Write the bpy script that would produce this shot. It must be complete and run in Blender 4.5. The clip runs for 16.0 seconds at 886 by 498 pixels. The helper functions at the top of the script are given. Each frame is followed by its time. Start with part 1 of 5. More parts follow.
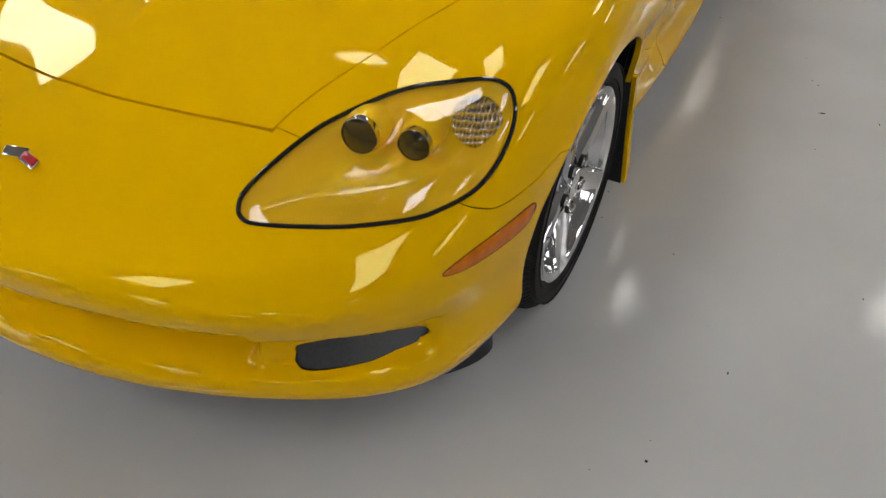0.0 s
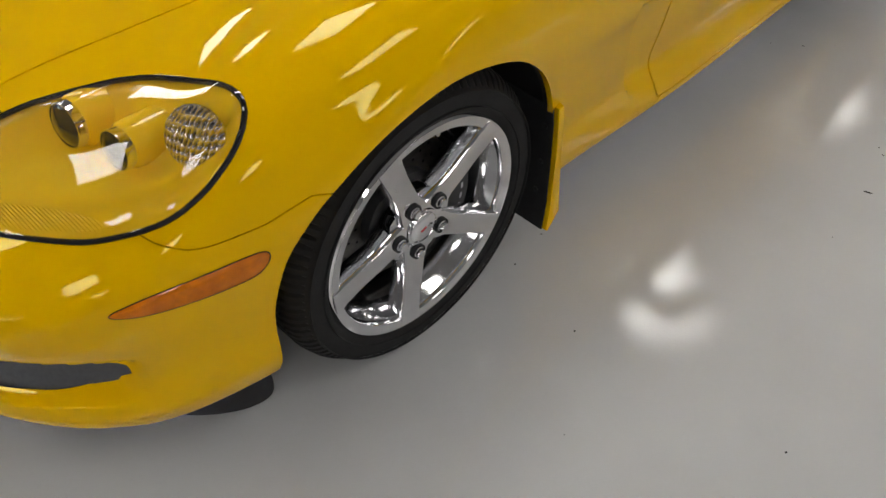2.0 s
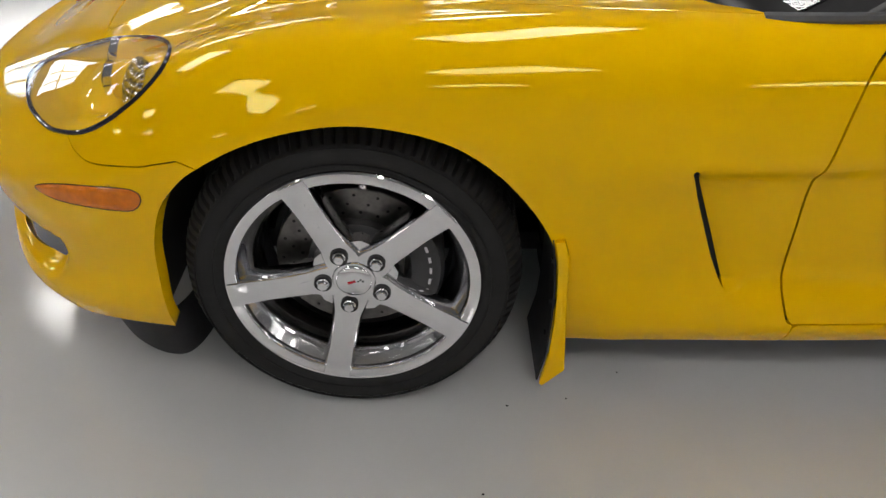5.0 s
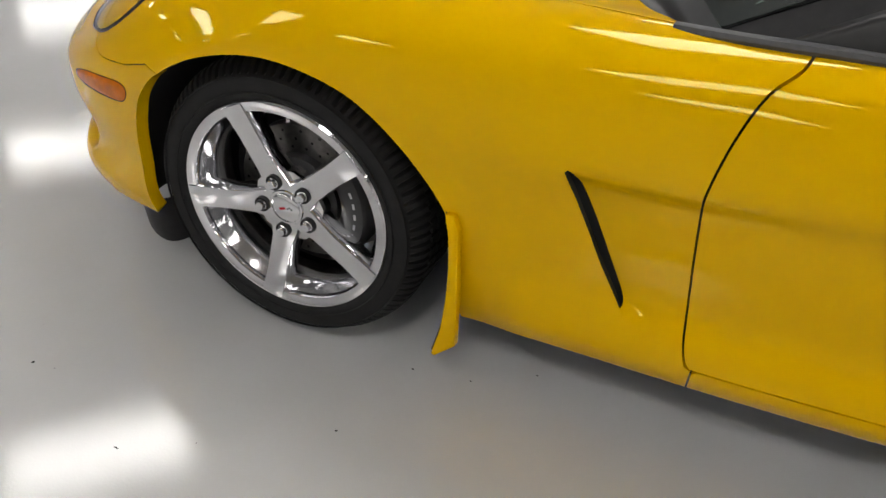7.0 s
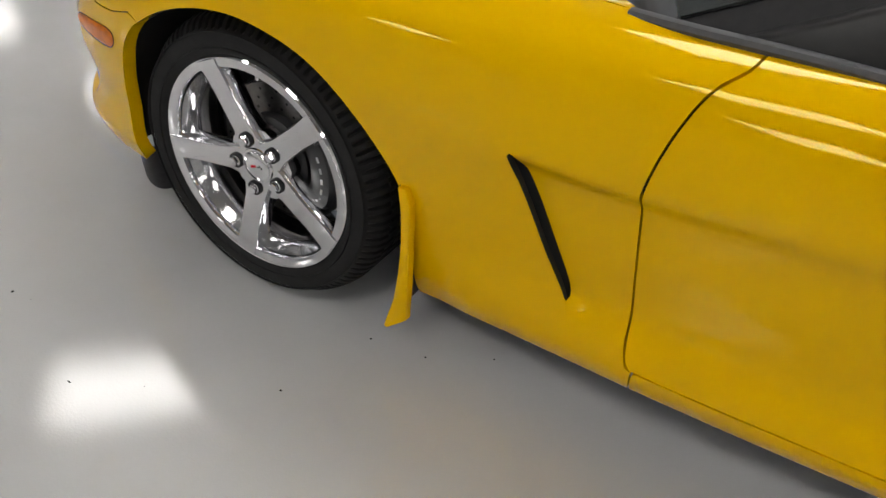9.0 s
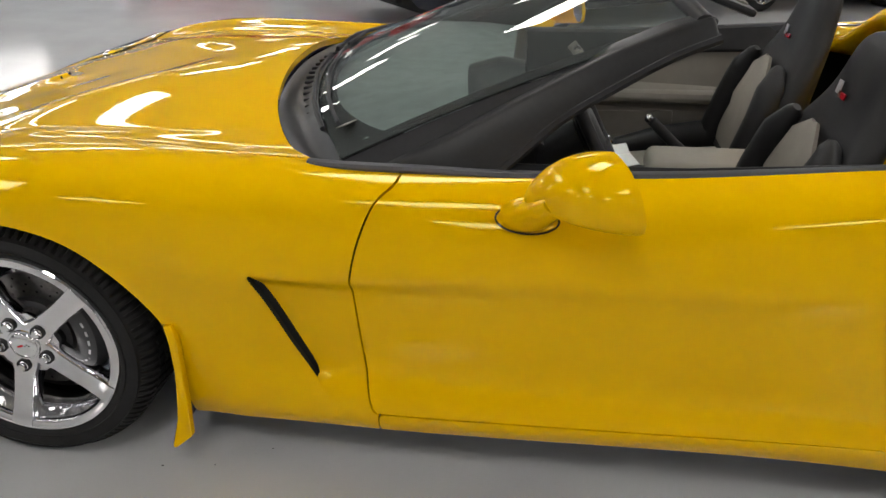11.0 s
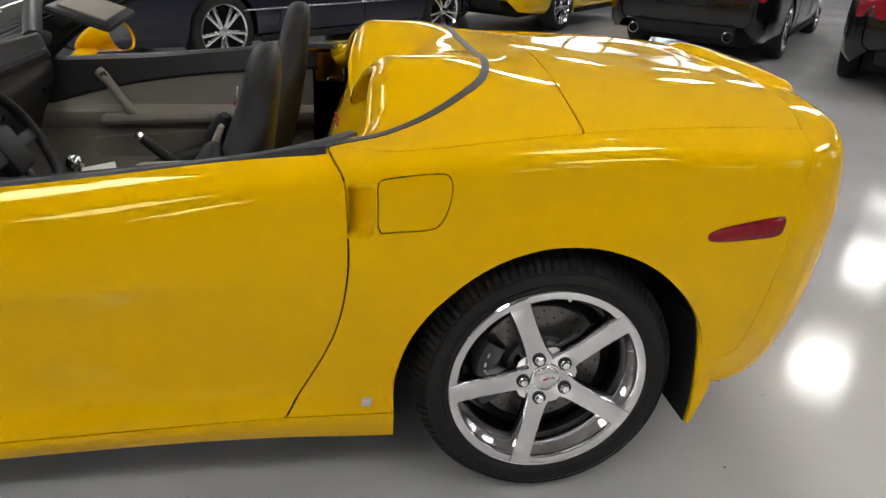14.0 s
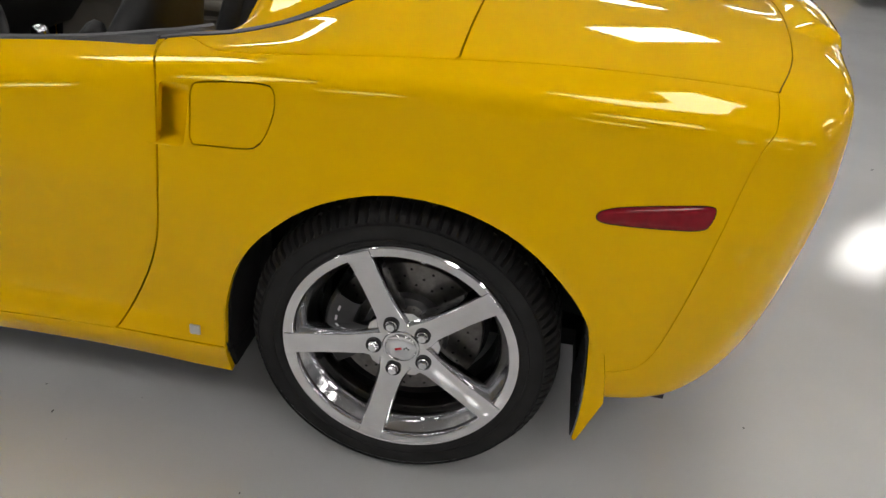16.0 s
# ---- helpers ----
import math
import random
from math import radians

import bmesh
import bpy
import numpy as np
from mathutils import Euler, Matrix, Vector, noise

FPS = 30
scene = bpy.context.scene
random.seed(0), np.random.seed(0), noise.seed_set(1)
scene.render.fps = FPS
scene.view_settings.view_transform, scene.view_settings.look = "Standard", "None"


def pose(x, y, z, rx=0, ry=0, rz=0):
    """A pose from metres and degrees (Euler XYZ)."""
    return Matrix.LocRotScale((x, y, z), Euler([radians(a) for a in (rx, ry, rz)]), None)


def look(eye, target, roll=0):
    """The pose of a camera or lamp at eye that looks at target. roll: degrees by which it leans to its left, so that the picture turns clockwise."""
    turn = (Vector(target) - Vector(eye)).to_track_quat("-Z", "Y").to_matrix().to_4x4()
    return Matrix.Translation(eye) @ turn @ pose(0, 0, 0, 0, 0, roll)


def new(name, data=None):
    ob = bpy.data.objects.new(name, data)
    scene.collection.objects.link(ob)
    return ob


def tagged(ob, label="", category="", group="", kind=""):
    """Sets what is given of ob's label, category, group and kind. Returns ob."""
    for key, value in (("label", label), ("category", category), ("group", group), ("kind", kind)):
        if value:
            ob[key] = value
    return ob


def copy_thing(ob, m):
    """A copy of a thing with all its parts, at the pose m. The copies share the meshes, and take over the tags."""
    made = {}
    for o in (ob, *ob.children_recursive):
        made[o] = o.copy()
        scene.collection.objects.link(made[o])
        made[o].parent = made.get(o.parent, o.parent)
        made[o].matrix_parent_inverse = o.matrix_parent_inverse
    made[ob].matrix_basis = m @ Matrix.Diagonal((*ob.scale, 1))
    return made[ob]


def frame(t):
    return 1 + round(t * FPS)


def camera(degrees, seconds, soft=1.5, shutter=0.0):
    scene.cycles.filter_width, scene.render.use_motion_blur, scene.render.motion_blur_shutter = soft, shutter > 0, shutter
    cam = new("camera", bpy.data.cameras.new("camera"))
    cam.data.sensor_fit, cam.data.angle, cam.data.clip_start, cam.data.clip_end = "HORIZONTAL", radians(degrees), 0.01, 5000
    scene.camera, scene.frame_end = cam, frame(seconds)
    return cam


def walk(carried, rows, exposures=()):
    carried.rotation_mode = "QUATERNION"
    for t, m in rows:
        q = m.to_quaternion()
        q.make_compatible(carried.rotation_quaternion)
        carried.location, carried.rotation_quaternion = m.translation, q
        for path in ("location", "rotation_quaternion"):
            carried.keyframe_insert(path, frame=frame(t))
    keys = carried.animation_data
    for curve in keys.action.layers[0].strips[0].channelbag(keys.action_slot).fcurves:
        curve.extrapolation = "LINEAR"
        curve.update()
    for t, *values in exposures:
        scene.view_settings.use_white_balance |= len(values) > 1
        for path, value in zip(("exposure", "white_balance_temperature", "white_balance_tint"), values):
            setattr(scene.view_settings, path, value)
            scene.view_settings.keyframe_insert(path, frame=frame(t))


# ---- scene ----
cam = camera(59.3, 16.0)

PATH = [
    (0, (-1.485, -1.26, 1.445), (-0.147, -0.59, 0.118), 0.8),
    (0.5, (-1.309, -1.399, 1.422), (-0.012, -0.704, 0.067), 0.4),
    (1, (-1.071, -1.435, 1.386), (0.178, -0.739, -0.012), 1.1),
    (1.5, (-0.934, -1.48, 1.381), (0.227, -0.715, -0.057), 3.4),
    (2, (-0.79, -1.625, 1.371), (0.261, -0.689, -0.05), 3.3),
    (2.5, (-0.621, -1.666, 1.335), (0.35, -0.602, -0.052), 2.3),
    (3, (-0.449, -1.669, 1.321), (0.343, -0.426, -0.031), 0.9),
    (3.5, (-0.328, -1.838, 1.312), (0.272, -0.409, 0.047), 3.2),
    (4, (-0.204, -2.006, 1.303), (0.235, -0.466, 0.105), 3.7),
    (4.2, (-0.136, -2.013, 1.287), (0.229, -0.448, 0.096), 3.1),
    (6.3, (0.608, -2.131, 1.213), (0.17, -0.522, 0.109), 2.2),
    (6.5, (0.673, -2.088, 1.219), (0.195, -0.503, 0.096), 2.6),
    (7, (0.836, -2.028, 1.217), (0.221, -0.512, 0.066), 3.1),
    (7.5, (0.975, -2.009, 1.217), (0.269, -0.562, 0.03), 6.5),
    (8, (0.968, -1.889, 1.202), (0.188, -0.533, -0.044), 6.5),
    (8.2, (0.956, -1.849, 1.188), (0.155, -0.516, -0.07), 6.1),
    (10.3, (1.215, -2.169, 1.363), (0.737, -0.52, 0.337), 2.7),
    (10.5, (1.22, -2.221, 1.381), (0.807, -0.525, 0.404), 2.7),
    (11, (1.148, -2.318, 1.418), (0.978, -0.543, 0.514), 2.3),
    (11.5, (1.148, -2.412, 1.445), (1.201, -0.602, 0.596), 2.2),
    (12, (1.327, -2.503, 1.451), (1.523, -0.683, 0.644), 1.9),
    (12.5, (1.522, -2.593, 1.447), (1.822, -0.783, 0.651), 1.7),
    (13, (1.7, -2.568, 1.439), (2.043, -0.766, 0.642), 1.8),
    (13.5, (1.898, -2.481, 1.431), (2.266, -0.689, 0.623), 2.2),
    (14, (2.107, -2.477, 1.427), (2.434, -0.675, 0.624), 2.8),
    (14.5, (2.305, -2.483, 1.431), (2.524, -0.672, 0.61), 2.8),
    (15, (2.467, -2.369, 1.391), (2.588, -0.574, 0.517), 3.1),
    (15.5, (2.665, -2.235, 1.384), (2.681, -0.471, 0.442), 3.8),
    (16, (2.913, -2.19, 1.371), (2.711, -0.469, 0.371), 5.3),
]
walk(cam, [(t, look(eye, target, roll)) for t, eye, target, roll in PATH], exposures=[(0, -.42), (2, -.34), (4, -.14), (6.5, -.10), (8, -.12), (10.5, -.05), (12.5, .03), (14, -.04), (16, -.2)])


# ---- world and light ----
world = bpy.data.worlds.new("hall_air")
scene.world = world
world.use_nodes = True
world.node_tree.nodes["Background"].inputs[0].default_value = (0.75, 0.8, 0.85, 1)
world.node_tree.nodes["Background"].inputs[1].default_value = 0.05
scene.view_settings.exposure = 0.0


# ---- materials ----
def material(name, color, rough=0.5, metal=0.0, coat=0.0, spec=0.5, grain=0.0, grain_scale=40.0, bump=0.0, bump_scale=200.0, mottle=0.0, mottle_scale=3.0):
    m = bpy.data.materials.new(name)
    m.use_nodes = True
    nt = m.node_tree
    b = nt.nodes["Principled BSDF"]
    b.inputs["Base Color"].default_value = (*color, 1)
    b.inputs["Roughness"].default_value = rough
    b.inputs["Metallic"].default_value = metal
    b.inputs["Coat Weight"].default_value = coat
    b.inputs["Coat Roughness"].default_value = 0.02
    b.inputs["Specular IOR Level"].default_value = spec
    if not (grain or bump or mottle):
        return m
    co = nt.nodes.new("ShaderNodeTexCoord")

    def noise_of(scale, detail=4.0):
        n = nt.nodes.new("ShaderNodeTexNoise")
        n.inputs["Scale"].default_value = scale
        n.inputs["Detail"].default_value = detail
        nt.links.new(co.outputs["Object"], n.inputs["Vector"])
        return n

    if grain or mottle:
        last = None
        for amount, scale in ((grain, grain_scale), (mottle, mottle_scale)):
            if not amount:
                continue
            n = noise_of(scale)
            r = nt.nodes.new("ShaderNodeMapRange")
            r.inputs["From Min"].default_value, r.inputs["From Max"].default_value = 0.3, 0.7
            r.inputs["To Min"].default_value, r.inputs["To Max"].default_value = 1 - amount, 1 + amount
            nt.links.new(n.outputs["Fac"], r.inputs["Value"])
            mul = nt.nodes.new("ShaderNodeMix")
            mul.data_type, mul.blend_type = "RGBA", "MULTIPLY"
            mul.inputs["Factor"].default_value = 1
            if last is None:
                mul.inputs["A"].default_value = (*color, 1)
            else:
                nt.links.new(last, mul.inputs["A"])
            nt.links.new(r.outputs["Result"], mul.inputs["B"])
            last = mul.outputs["Result"]
        nt.links.new(last, b.inputs["Base Color"])
        rr = nt.nodes.new("ShaderNodeMapRange")
        rr.inputs["To Min"].default_value, rr.inputs["To Max"].default_value = max(0, rough - min(0.06, rough * 0.3)), rough + min(0.06, rough * 0.3)
        nt.links.new(noise_of(grain_scale * 0.4).outputs["Fac"], rr.inputs["Value"])
        nt.links.new(rr.outputs["Result"], b.inputs["Roughness"])
    if bump:
        bp = nt.nodes.new("ShaderNodeBump")
        bp.inputs["Strength"].default_value = 1.0
        bp.inputs["Distance"].default_value = bump
        nt.links.new(noise_of(bump_scale, 2.0).outputs["Fac"], bp.inputs["Height"])
        nt.links.new(bp.outputs["Normal"], b.inputs["Normal"])
    return m


def glow(name, color, strength):
    m = bpy.data.materials.new(name)
    m.use_nodes = True
    b = m.node_tree.nodes["Principled BSDF"]
    b.inputs["Base Color"].default_value = (0.8, 0.8, 0.8, 1)
    b.inputs["Emission Color"].default_value = (*color, 1)
    b.inputs["Emission Strength"].default_value = strength
    return m


def thin_glass(name, tint, gloss=1.0, ior=1.5, haze=0.0):
    """A thin pane: clear with a mirror coat that grows at grazing angles."""
    m = bpy.data.materials.new(name)
    m.use_nodes = True
    nt = m.node_tree
    nt.nodes.remove(nt.nodes["Principled BSDF"])
    out = nt.nodes["Material Output"]
    clear, shine, mix, fres = (nt.nodes.new(k) for k in ("ShaderNodeBsdfTransparent", "ShaderNodeBsdfGlossy", "ShaderNodeMixShader", "ShaderNodeFresnel"))
    clear.inputs["Color"].default_value = (*tint, 1)
    shine.inputs["Roughness"].default_value = 0.01
    shine.inputs["Color"].default_value = (gloss, gloss, gloss, 1)
    fres.inputs["IOR"].default_value = ior
    nt.links.new(fres.outputs[0], mix.inputs[0])
    nt.links.new(clear.outputs[0], mix.inputs[1])
    nt.links.new(shine.outputs[0], mix.inputs[2])
    last = mix.outputs[0]
    # a pale diffuse veil, painted in for the bright haze over the glass
    if haze:
        veil, over, n, r = (nt.nodes.new(k) for k in ("ShaderNodeBsdfDiffuse", "ShaderNodeMixShader", "ShaderNodeTexNoise", "ShaderNodeMapRange"))
        veil.inputs["Color"].default_value = (0.50, 0.58, 0.56, 1)
        n.inputs["Scale"].default_value = 3.0
        r.inputs["To Min"].default_value, r.inputs["To Max"].default_value = haze * 0.7, haze * 1.3
        nt.links.new(n.outputs["Fac"], r.inputs["Value"])
        nt.links.new(r.outputs["Result"], over.inputs[0])
        nt.links.new(last, over.inputs[1])
        nt.links.new(veil.outputs[0], over.inputs[2])
        last = over.outputs[0]
    nt.links.new(last, out.inputs["Surface"])
    return m


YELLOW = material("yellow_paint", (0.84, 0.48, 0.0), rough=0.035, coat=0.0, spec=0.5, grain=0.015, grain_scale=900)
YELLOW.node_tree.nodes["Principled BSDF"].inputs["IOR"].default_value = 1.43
# reflections are coloured yellow here, so grey surroundings don't veil the paint
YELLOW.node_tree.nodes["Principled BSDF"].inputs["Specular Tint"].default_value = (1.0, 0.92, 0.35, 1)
CHROME = material("chrome", (0.78, 0.78, 0.8), rough=0.06, metal=1.0, grain=0.03, grain_scale=30)
BARREL = material("wheel_barrel_chrome", (0.66, 0.66, 0.68), rough=0.12, metal=1.0, grain=0.05, grain_scale=30)
STEEL = material("brake_steel", (0.17, 0.163, 0.155), rough=0.36, metal=1.0, grain=0.2, grain_scale=60)
RUBBER = material("tyre_rubber", (0.012, 0.012, 0.0125), spec=0.35, rough=0.72, grain=0.25, grain_scale=25, bump=0.0004, bump_scale=300)
BLACK = material("black_plastic", (0.018, 0.018, 0.02), spec=0.3, rough=0.55, grain=0.15, grain_scale=60, bump=0.0002, bump_scale=500)
LINER = material("black_liner", (0.008, 0.008, 0.009), rough=0.9, grain=0.2, grain_scale=30)
GASKET = material("black_gasket", (0.015, 0.015, 0.016), spec=0.5, rough=0.06)
# body yellow made lighter, to offset the shade inside the headlamps
LIT_YELLOW = material("brightened_lamp_yellow", (0.92, 0.60, 0.015), rough=0.10, grain=0.02, grain_scale=300)
GREY_SEAL = material("grey_rubber_seal", (0.06, 0.062, 0.068), rough=0.5, grain=0.1, grain_scale=80)
SATIN = material("satin_black_frame", (0.018, 0.018, 0.019), spec=0.3, rough=0.42, grain=0.1, grain_scale=80)
DARK_LENS = material("smoked_lens", (0.055, 0.06, 0.07), rough=0.12, coat=1.0, grain=0.1, grain_scale=120)
AMBER = material("amber_lens", (0.66, 0.17, 0.0), rough=0.12, spec=0.35, coat=0.0, grain=0.15, grain_scale=50)
RED_LENS = material("dark_red_lens", (0.24, 0.006, 0.014), rough=0.12, coat=0.0, spec=0.3, grain=0.15, grain_scale=50)
CALIPER = material("black_caliper", (0.03, 0.03, 0.032), rough=0.4, grain=0.1, grain_scale=60)
COWL = material("black_scuttle", (0.007, 0.007, 0.008), spec=0.4, rough=0.35, grain=0.15, grain_scale=60)
BADGE_GREY = material("silver_lettering", (0.6, 0.6, 0.62), rough=0.35, metal=0.6)
BADGE_RED = material("badge_red", (0.45, 0.01, 0.02), rough=0.2, coat=1.0)
HIDE = material("black_leather", (0.012, 0.012, 0.013), spec=0.35, rough=0.48, grain=0.2, grain_scale=20, bump=0.0006, bump_scale=420)
PROJECTOR = material("dark_projector_lens", (0.012, 0.013, 0.014), rough=0.05, coat=1.0, grain=0.1, grain_scale=60)
DASH = material("dash_vinyl", (0.17, 0.195, 0.19), rough=0.55, grain=0.15, grain_scale=20, bump=0.0006, bump_scale=420)
PAPER = material("white_paper", (0.7, 0.7, 0.68), rough=0.7, grain=0.03, grain_scale=50)
BEIGE = material("beige_leather", (0.31, 0.285, 0.24), rough=0.5, grain=0.06, grain_scale=15, bump=0.0005, bump_scale=420)
TRIM = material("beige_trim", (0.21, 0.194, 0.166), rough=0.6, grain=0.06, grain_scale=15, bump=0.0004, bump_scale=500)
LIGHT = glow("led_diffuser", (1.0, 0.97, 0.93), 14.0)
WHITE = material("ceiling_grey", (0.28, 0.28, 0.28), rough=0.9, grain=0.04, grain_scale=4)
# pale only to bounce light on to the car's flank
BOUNCE = material("bounce_wall_pale", (0.7, 0.69, 0.67), rough=0.8, grain=0.04, grain_scale=2)
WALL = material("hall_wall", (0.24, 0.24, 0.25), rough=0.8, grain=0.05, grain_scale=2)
WINDSCREEN = thin_glass("windscreen_glass", (0.80, 0.88, 0.86), 1.0, 1.6, 0.05)
COVER = thin_glass("lamp_cover_glass", (0.97, 0.97, 0.95))


def waves(m, first, second, distance, rough_=0.15):
    """Two crossed rows of low ridges as relief: each (direction, scale)."""
    nt = m.node_tree
    co, both, bp = (nt.nodes.new(k) for k in ("ShaderNodeTexCoord", "ShaderNodeMath", "ShaderNodeBump"))
    for k, (way, scale) in enumerate((first, second)):
        wave = nt.nodes.new("ShaderNodeTexWave")
        wave.bands_direction = way
        wave.inputs["Scale"].default_value, wave.inputs["Distortion"].default_value = scale, rough_
        nt.links.new(co.outputs["Object"], wave.inputs["Vector"])
        nt.links.new(wave.outputs["Fac"], both.inputs[k])
    bp.inputs["Distance"].default_value = distance
    nt.links.new(both.outputs[0], bp.inputs["Height"])
    nt.links.new(bp.outputs["Normal"], nt.nodes["Principled BSDF"].inputs["Normal"])
    return both


def fluted_material():
    """Silvered plastic in small upright facets."""
    m = material("fluted_signal_lens", (0.5, 0.5, 0.51), rough=0.07, metal=0.95)
    nt = m.node_tree
    both = waves(m, ("Y", 46.0), ("Z", 24.0), 0.0026, 2.2)
    # facet colour runs from dark to bright, painting in their glints
    ramp_ = nt.nodes.new("ShaderNodeValToRGB")
    ramp_.color_ramp.elements[0].position, ramp_.color_ramp.elements[1].position = 0.15, 0.75
    ramp_.color_ramp.elements[0].color, ramp_.color_ramp.elements[1].color = (0.36, 0.35, 0.34, 1), (0.88, 0.85, 0.83, 1)
    half = nt.nodes.new("ShaderNodeMath")
    half.operation = "MULTIPLY"
    half.inputs[1].default_value = 0.5
    nt.links.new(both.outputs[0], half.inputs[0])
    nt.links.new(half.outputs[0], ramp_.inputs["Fac"])
    nt.links.new(ramp_.outputs["Color"], nt.nodes["Principled BSDF"].inputs["Base Color"])
    return m


# ribs in the same yellow, brightened against the shade in the bowl
RIBBED = material("ribbed_yellow_plastic", (0.92, 0.60, 0.015), rough=0.12, grain=0.02, grain_scale=300)
waves(RIBBED, ("X", 68.0), ("Y", 68.0), 0.0008)
FLUTED = fluted_material()


def floor_material():
    # broad mottling: uneven tone, deepened to stand in for cloudy light patches
    m = material("grey_epoxy", (0.55, 0.553, 0.558), rough=0.012, coat=0.0, grain=0.04, grain_scale=2.5, mottle=0.09, mottle_scale=0.8)
    nt = m.node_tree
    b = nt.nodes["Principled BSDF"]
    co = nt.nodes.new("ShaderNodeTexCoord")
    n = nt.nodes.new("ShaderNodeTexNoise")
    n.inputs["Scale"].default_value, n.inputs["Detail"].default_value = 175.0, 1.0
    bp = nt.nodes.new("ShaderNodeBump")
    bp.inputs["Distance"].default_value = 0.00019
    nt.links.new(co.outputs["Object"], n.inputs["Vector"])
    nt.links.new(n.outputs["Fac"], bp.inputs["Height"])
    nt.links.new(bp.outputs["Normal"], b.inputs["Normal"])
    return m


FLOOR = floor_material()


# ---- mesh helpers ----
def mesh_of(name, verts, faces, mat, smooth=True):
    me = bpy.data.meshes.new(name)
    me.from_pydata([tuple(v) for v in verts], [], [tuple(f) for f in faces])
    if smooth:
        me.polygons.foreach_set("use_smooth", [True] * len(me.polygons))
    me.materials.append(mat)
    me.update()
    return me


def part(name, bm, mat, parent=None, label="", smooth=True, at=None):
    """Links a bmesh, or a pair (verts, faces), as one mesh object under a thing or part."""
    if isinstance(bm, tuple):
        me = mesh_of(name, bm[0], bm[1], mat, smooth)
    else:
        me = bpy.data.meshes.new(name)
        bmesh.ops.recalc_face_normals(bm, faces=bm.faces)
        bm.to_mesh(me)
        bm.free()
        me.materials.append(mat)
        if smooth:
            me.polygons.foreach_set("use_smooth", [True] * len(me.polygons))
            me.set_sharp_from_angle(angle=radians(38))
    ob = new(name, me)
    if parent is not None:
        ob.parent = parent
    if at is not None:
        ob.matrix_basis = at
    if label:
        ob["label"] = label
    return ob


def thing(name, label, category, at=None, group="", kind=""):
    ob = new(name)
    if at is not None:
        ob.matrix_basis = at
    return tagged(ob, label, category, group, kind)


def box(sx, sy, sz, at=None, bevel=0.0, bm=None, seg=2):
    """A box of that size about its middle, bevelled, added to bm."""
    b = bmesh.new()
    bmesh.ops.create_cube(b, size=1, matrix=Matrix.Diagonal((sx, sy, sz, 1)))
    if bevel:
        bmesh.ops.bevel(b, geom=b.edges[:], offset=bevel, segments=seg, profile=0.5, affect="EDGES")
    if at is not None:
        b.transform(at)
    return join(bm, b)


def join(bm, b):
    if bm is None:
        return b
    me = bpy.data.meshes.new("tmp")
    b.to_mesh(me)
    b.free()
    bm.from_mesh(me)
    bpy.data.meshes.remove(me)
    return bm


def lathe(profile, n=64, at=None, bm=None, closed=False, arc=2 * math.pi, wobble=None):
    """Turns a profile of (radius, height) about the local z axis."""
    b = bmesh.new()
    full = abs(arc - 2 * math.pi) < 1e-6
    rings = []
    for i in range(n if full else n + 1):
        a = arc * i / n
        row = []
        for j, (r, h) in enumerate(profile):
            if wobble:
                r, h = wobble(i, j, r, h)
            row.append(b.verts.new((r * math.cos(a), r * math.sin(a), h)))
        rings.append(row)
    m = len(profile)
    for i in range(n):
        p, q = rings[i], rings[(i + 1) % len(rings)]
        for j in range(m if closed else m - 1):
            k = (j + 1) % m
            b.faces.new((p[j], q[j], q[k], p[k]))
    bmesh.ops.remove_doubles(b, verts=b.verts[:], dist=1e-6)
    if at is not None:
        b.transform(at)
    return join(bm, b)


def smooth_curve(points, n=8, closed=False):
    """Points along a Catmull-Rom curve through the given ones."""
    p = np.array(points, float)
    m = len(p)
    out = []
    for i in range(m if closed else m - 1):
        idx = [(i - 1) % m, i, (i + 1) % m, (i + 2) % m] if closed else [max(i - 1, 0), i, i + 1, min(i + 2, m - 1)]
        a, b_, c, d = p[idx]
        for k in range(n):
            t = k / n
            out.append(0.5 * (2 * b_ + (c - a) * t + (2 * a - 5 * b_ + 4 * c - d) * t * t + (3 * b_ - a - 3 * c + d) * t ** 3))
    if not closed:
        out.append(p[-1])
    return np.array(out)


def tube(points, radius, sides=8, closed=False, bm=None, flat=1.0):
    """A round bar along a line of points; radius may be a list."""
    p = [Vector(q) for q in points]
    b = bmesh.new()
    rings = []
    up = Vector((0, 0, 1))
    for i, q in enumerate(p):
        d = (p[(i + 1) % len(p)] - p[i - 1]) if closed else (p[min(i + 1, len(p) - 1)] - p[max(i - 1, 0)])
        d.normalize()
        side = d.cross(up)
        if side.length < 1e-3:
            side = d.cross(Vector((0, 1, 0)))
        side.normalize()
        over = side.cross(d)
        r = radius[i] if isinstance(radius, (list, tuple)) else radius
        rings.append([b.verts.new(q + side * r * math.cos(2 * math.pi * k / sides) + over * r * flat * math.sin(2 * math.pi * k / sides)) for k in range(sides)])
    for i in range(len(p) if closed else len(p) - 1):
        a, c = rings[i], rings[(i + 1) % len(p)]
        for k in range(sides):
            b.faces.new((a[k], a[(k + 1) % sides], c[(k + 1) % sides], c[k]))
    if not closed:
        b.faces.new(rings[0])
        b.faces.new(rings[-1])
    return join(bm, b)


def grid_faces(nu, nv, wrap=False):
    """Quads of a grid whose rows of nv points follow one another."""
    out = []
    for i in range(nu if wrap else nu - 1):
        k = (i + 1) % nu
        for j in range(nv - 1):
            out.append((i * nv + j, k * nv + j, k * nv + j + 1, i * nv + j + 1))
    return out


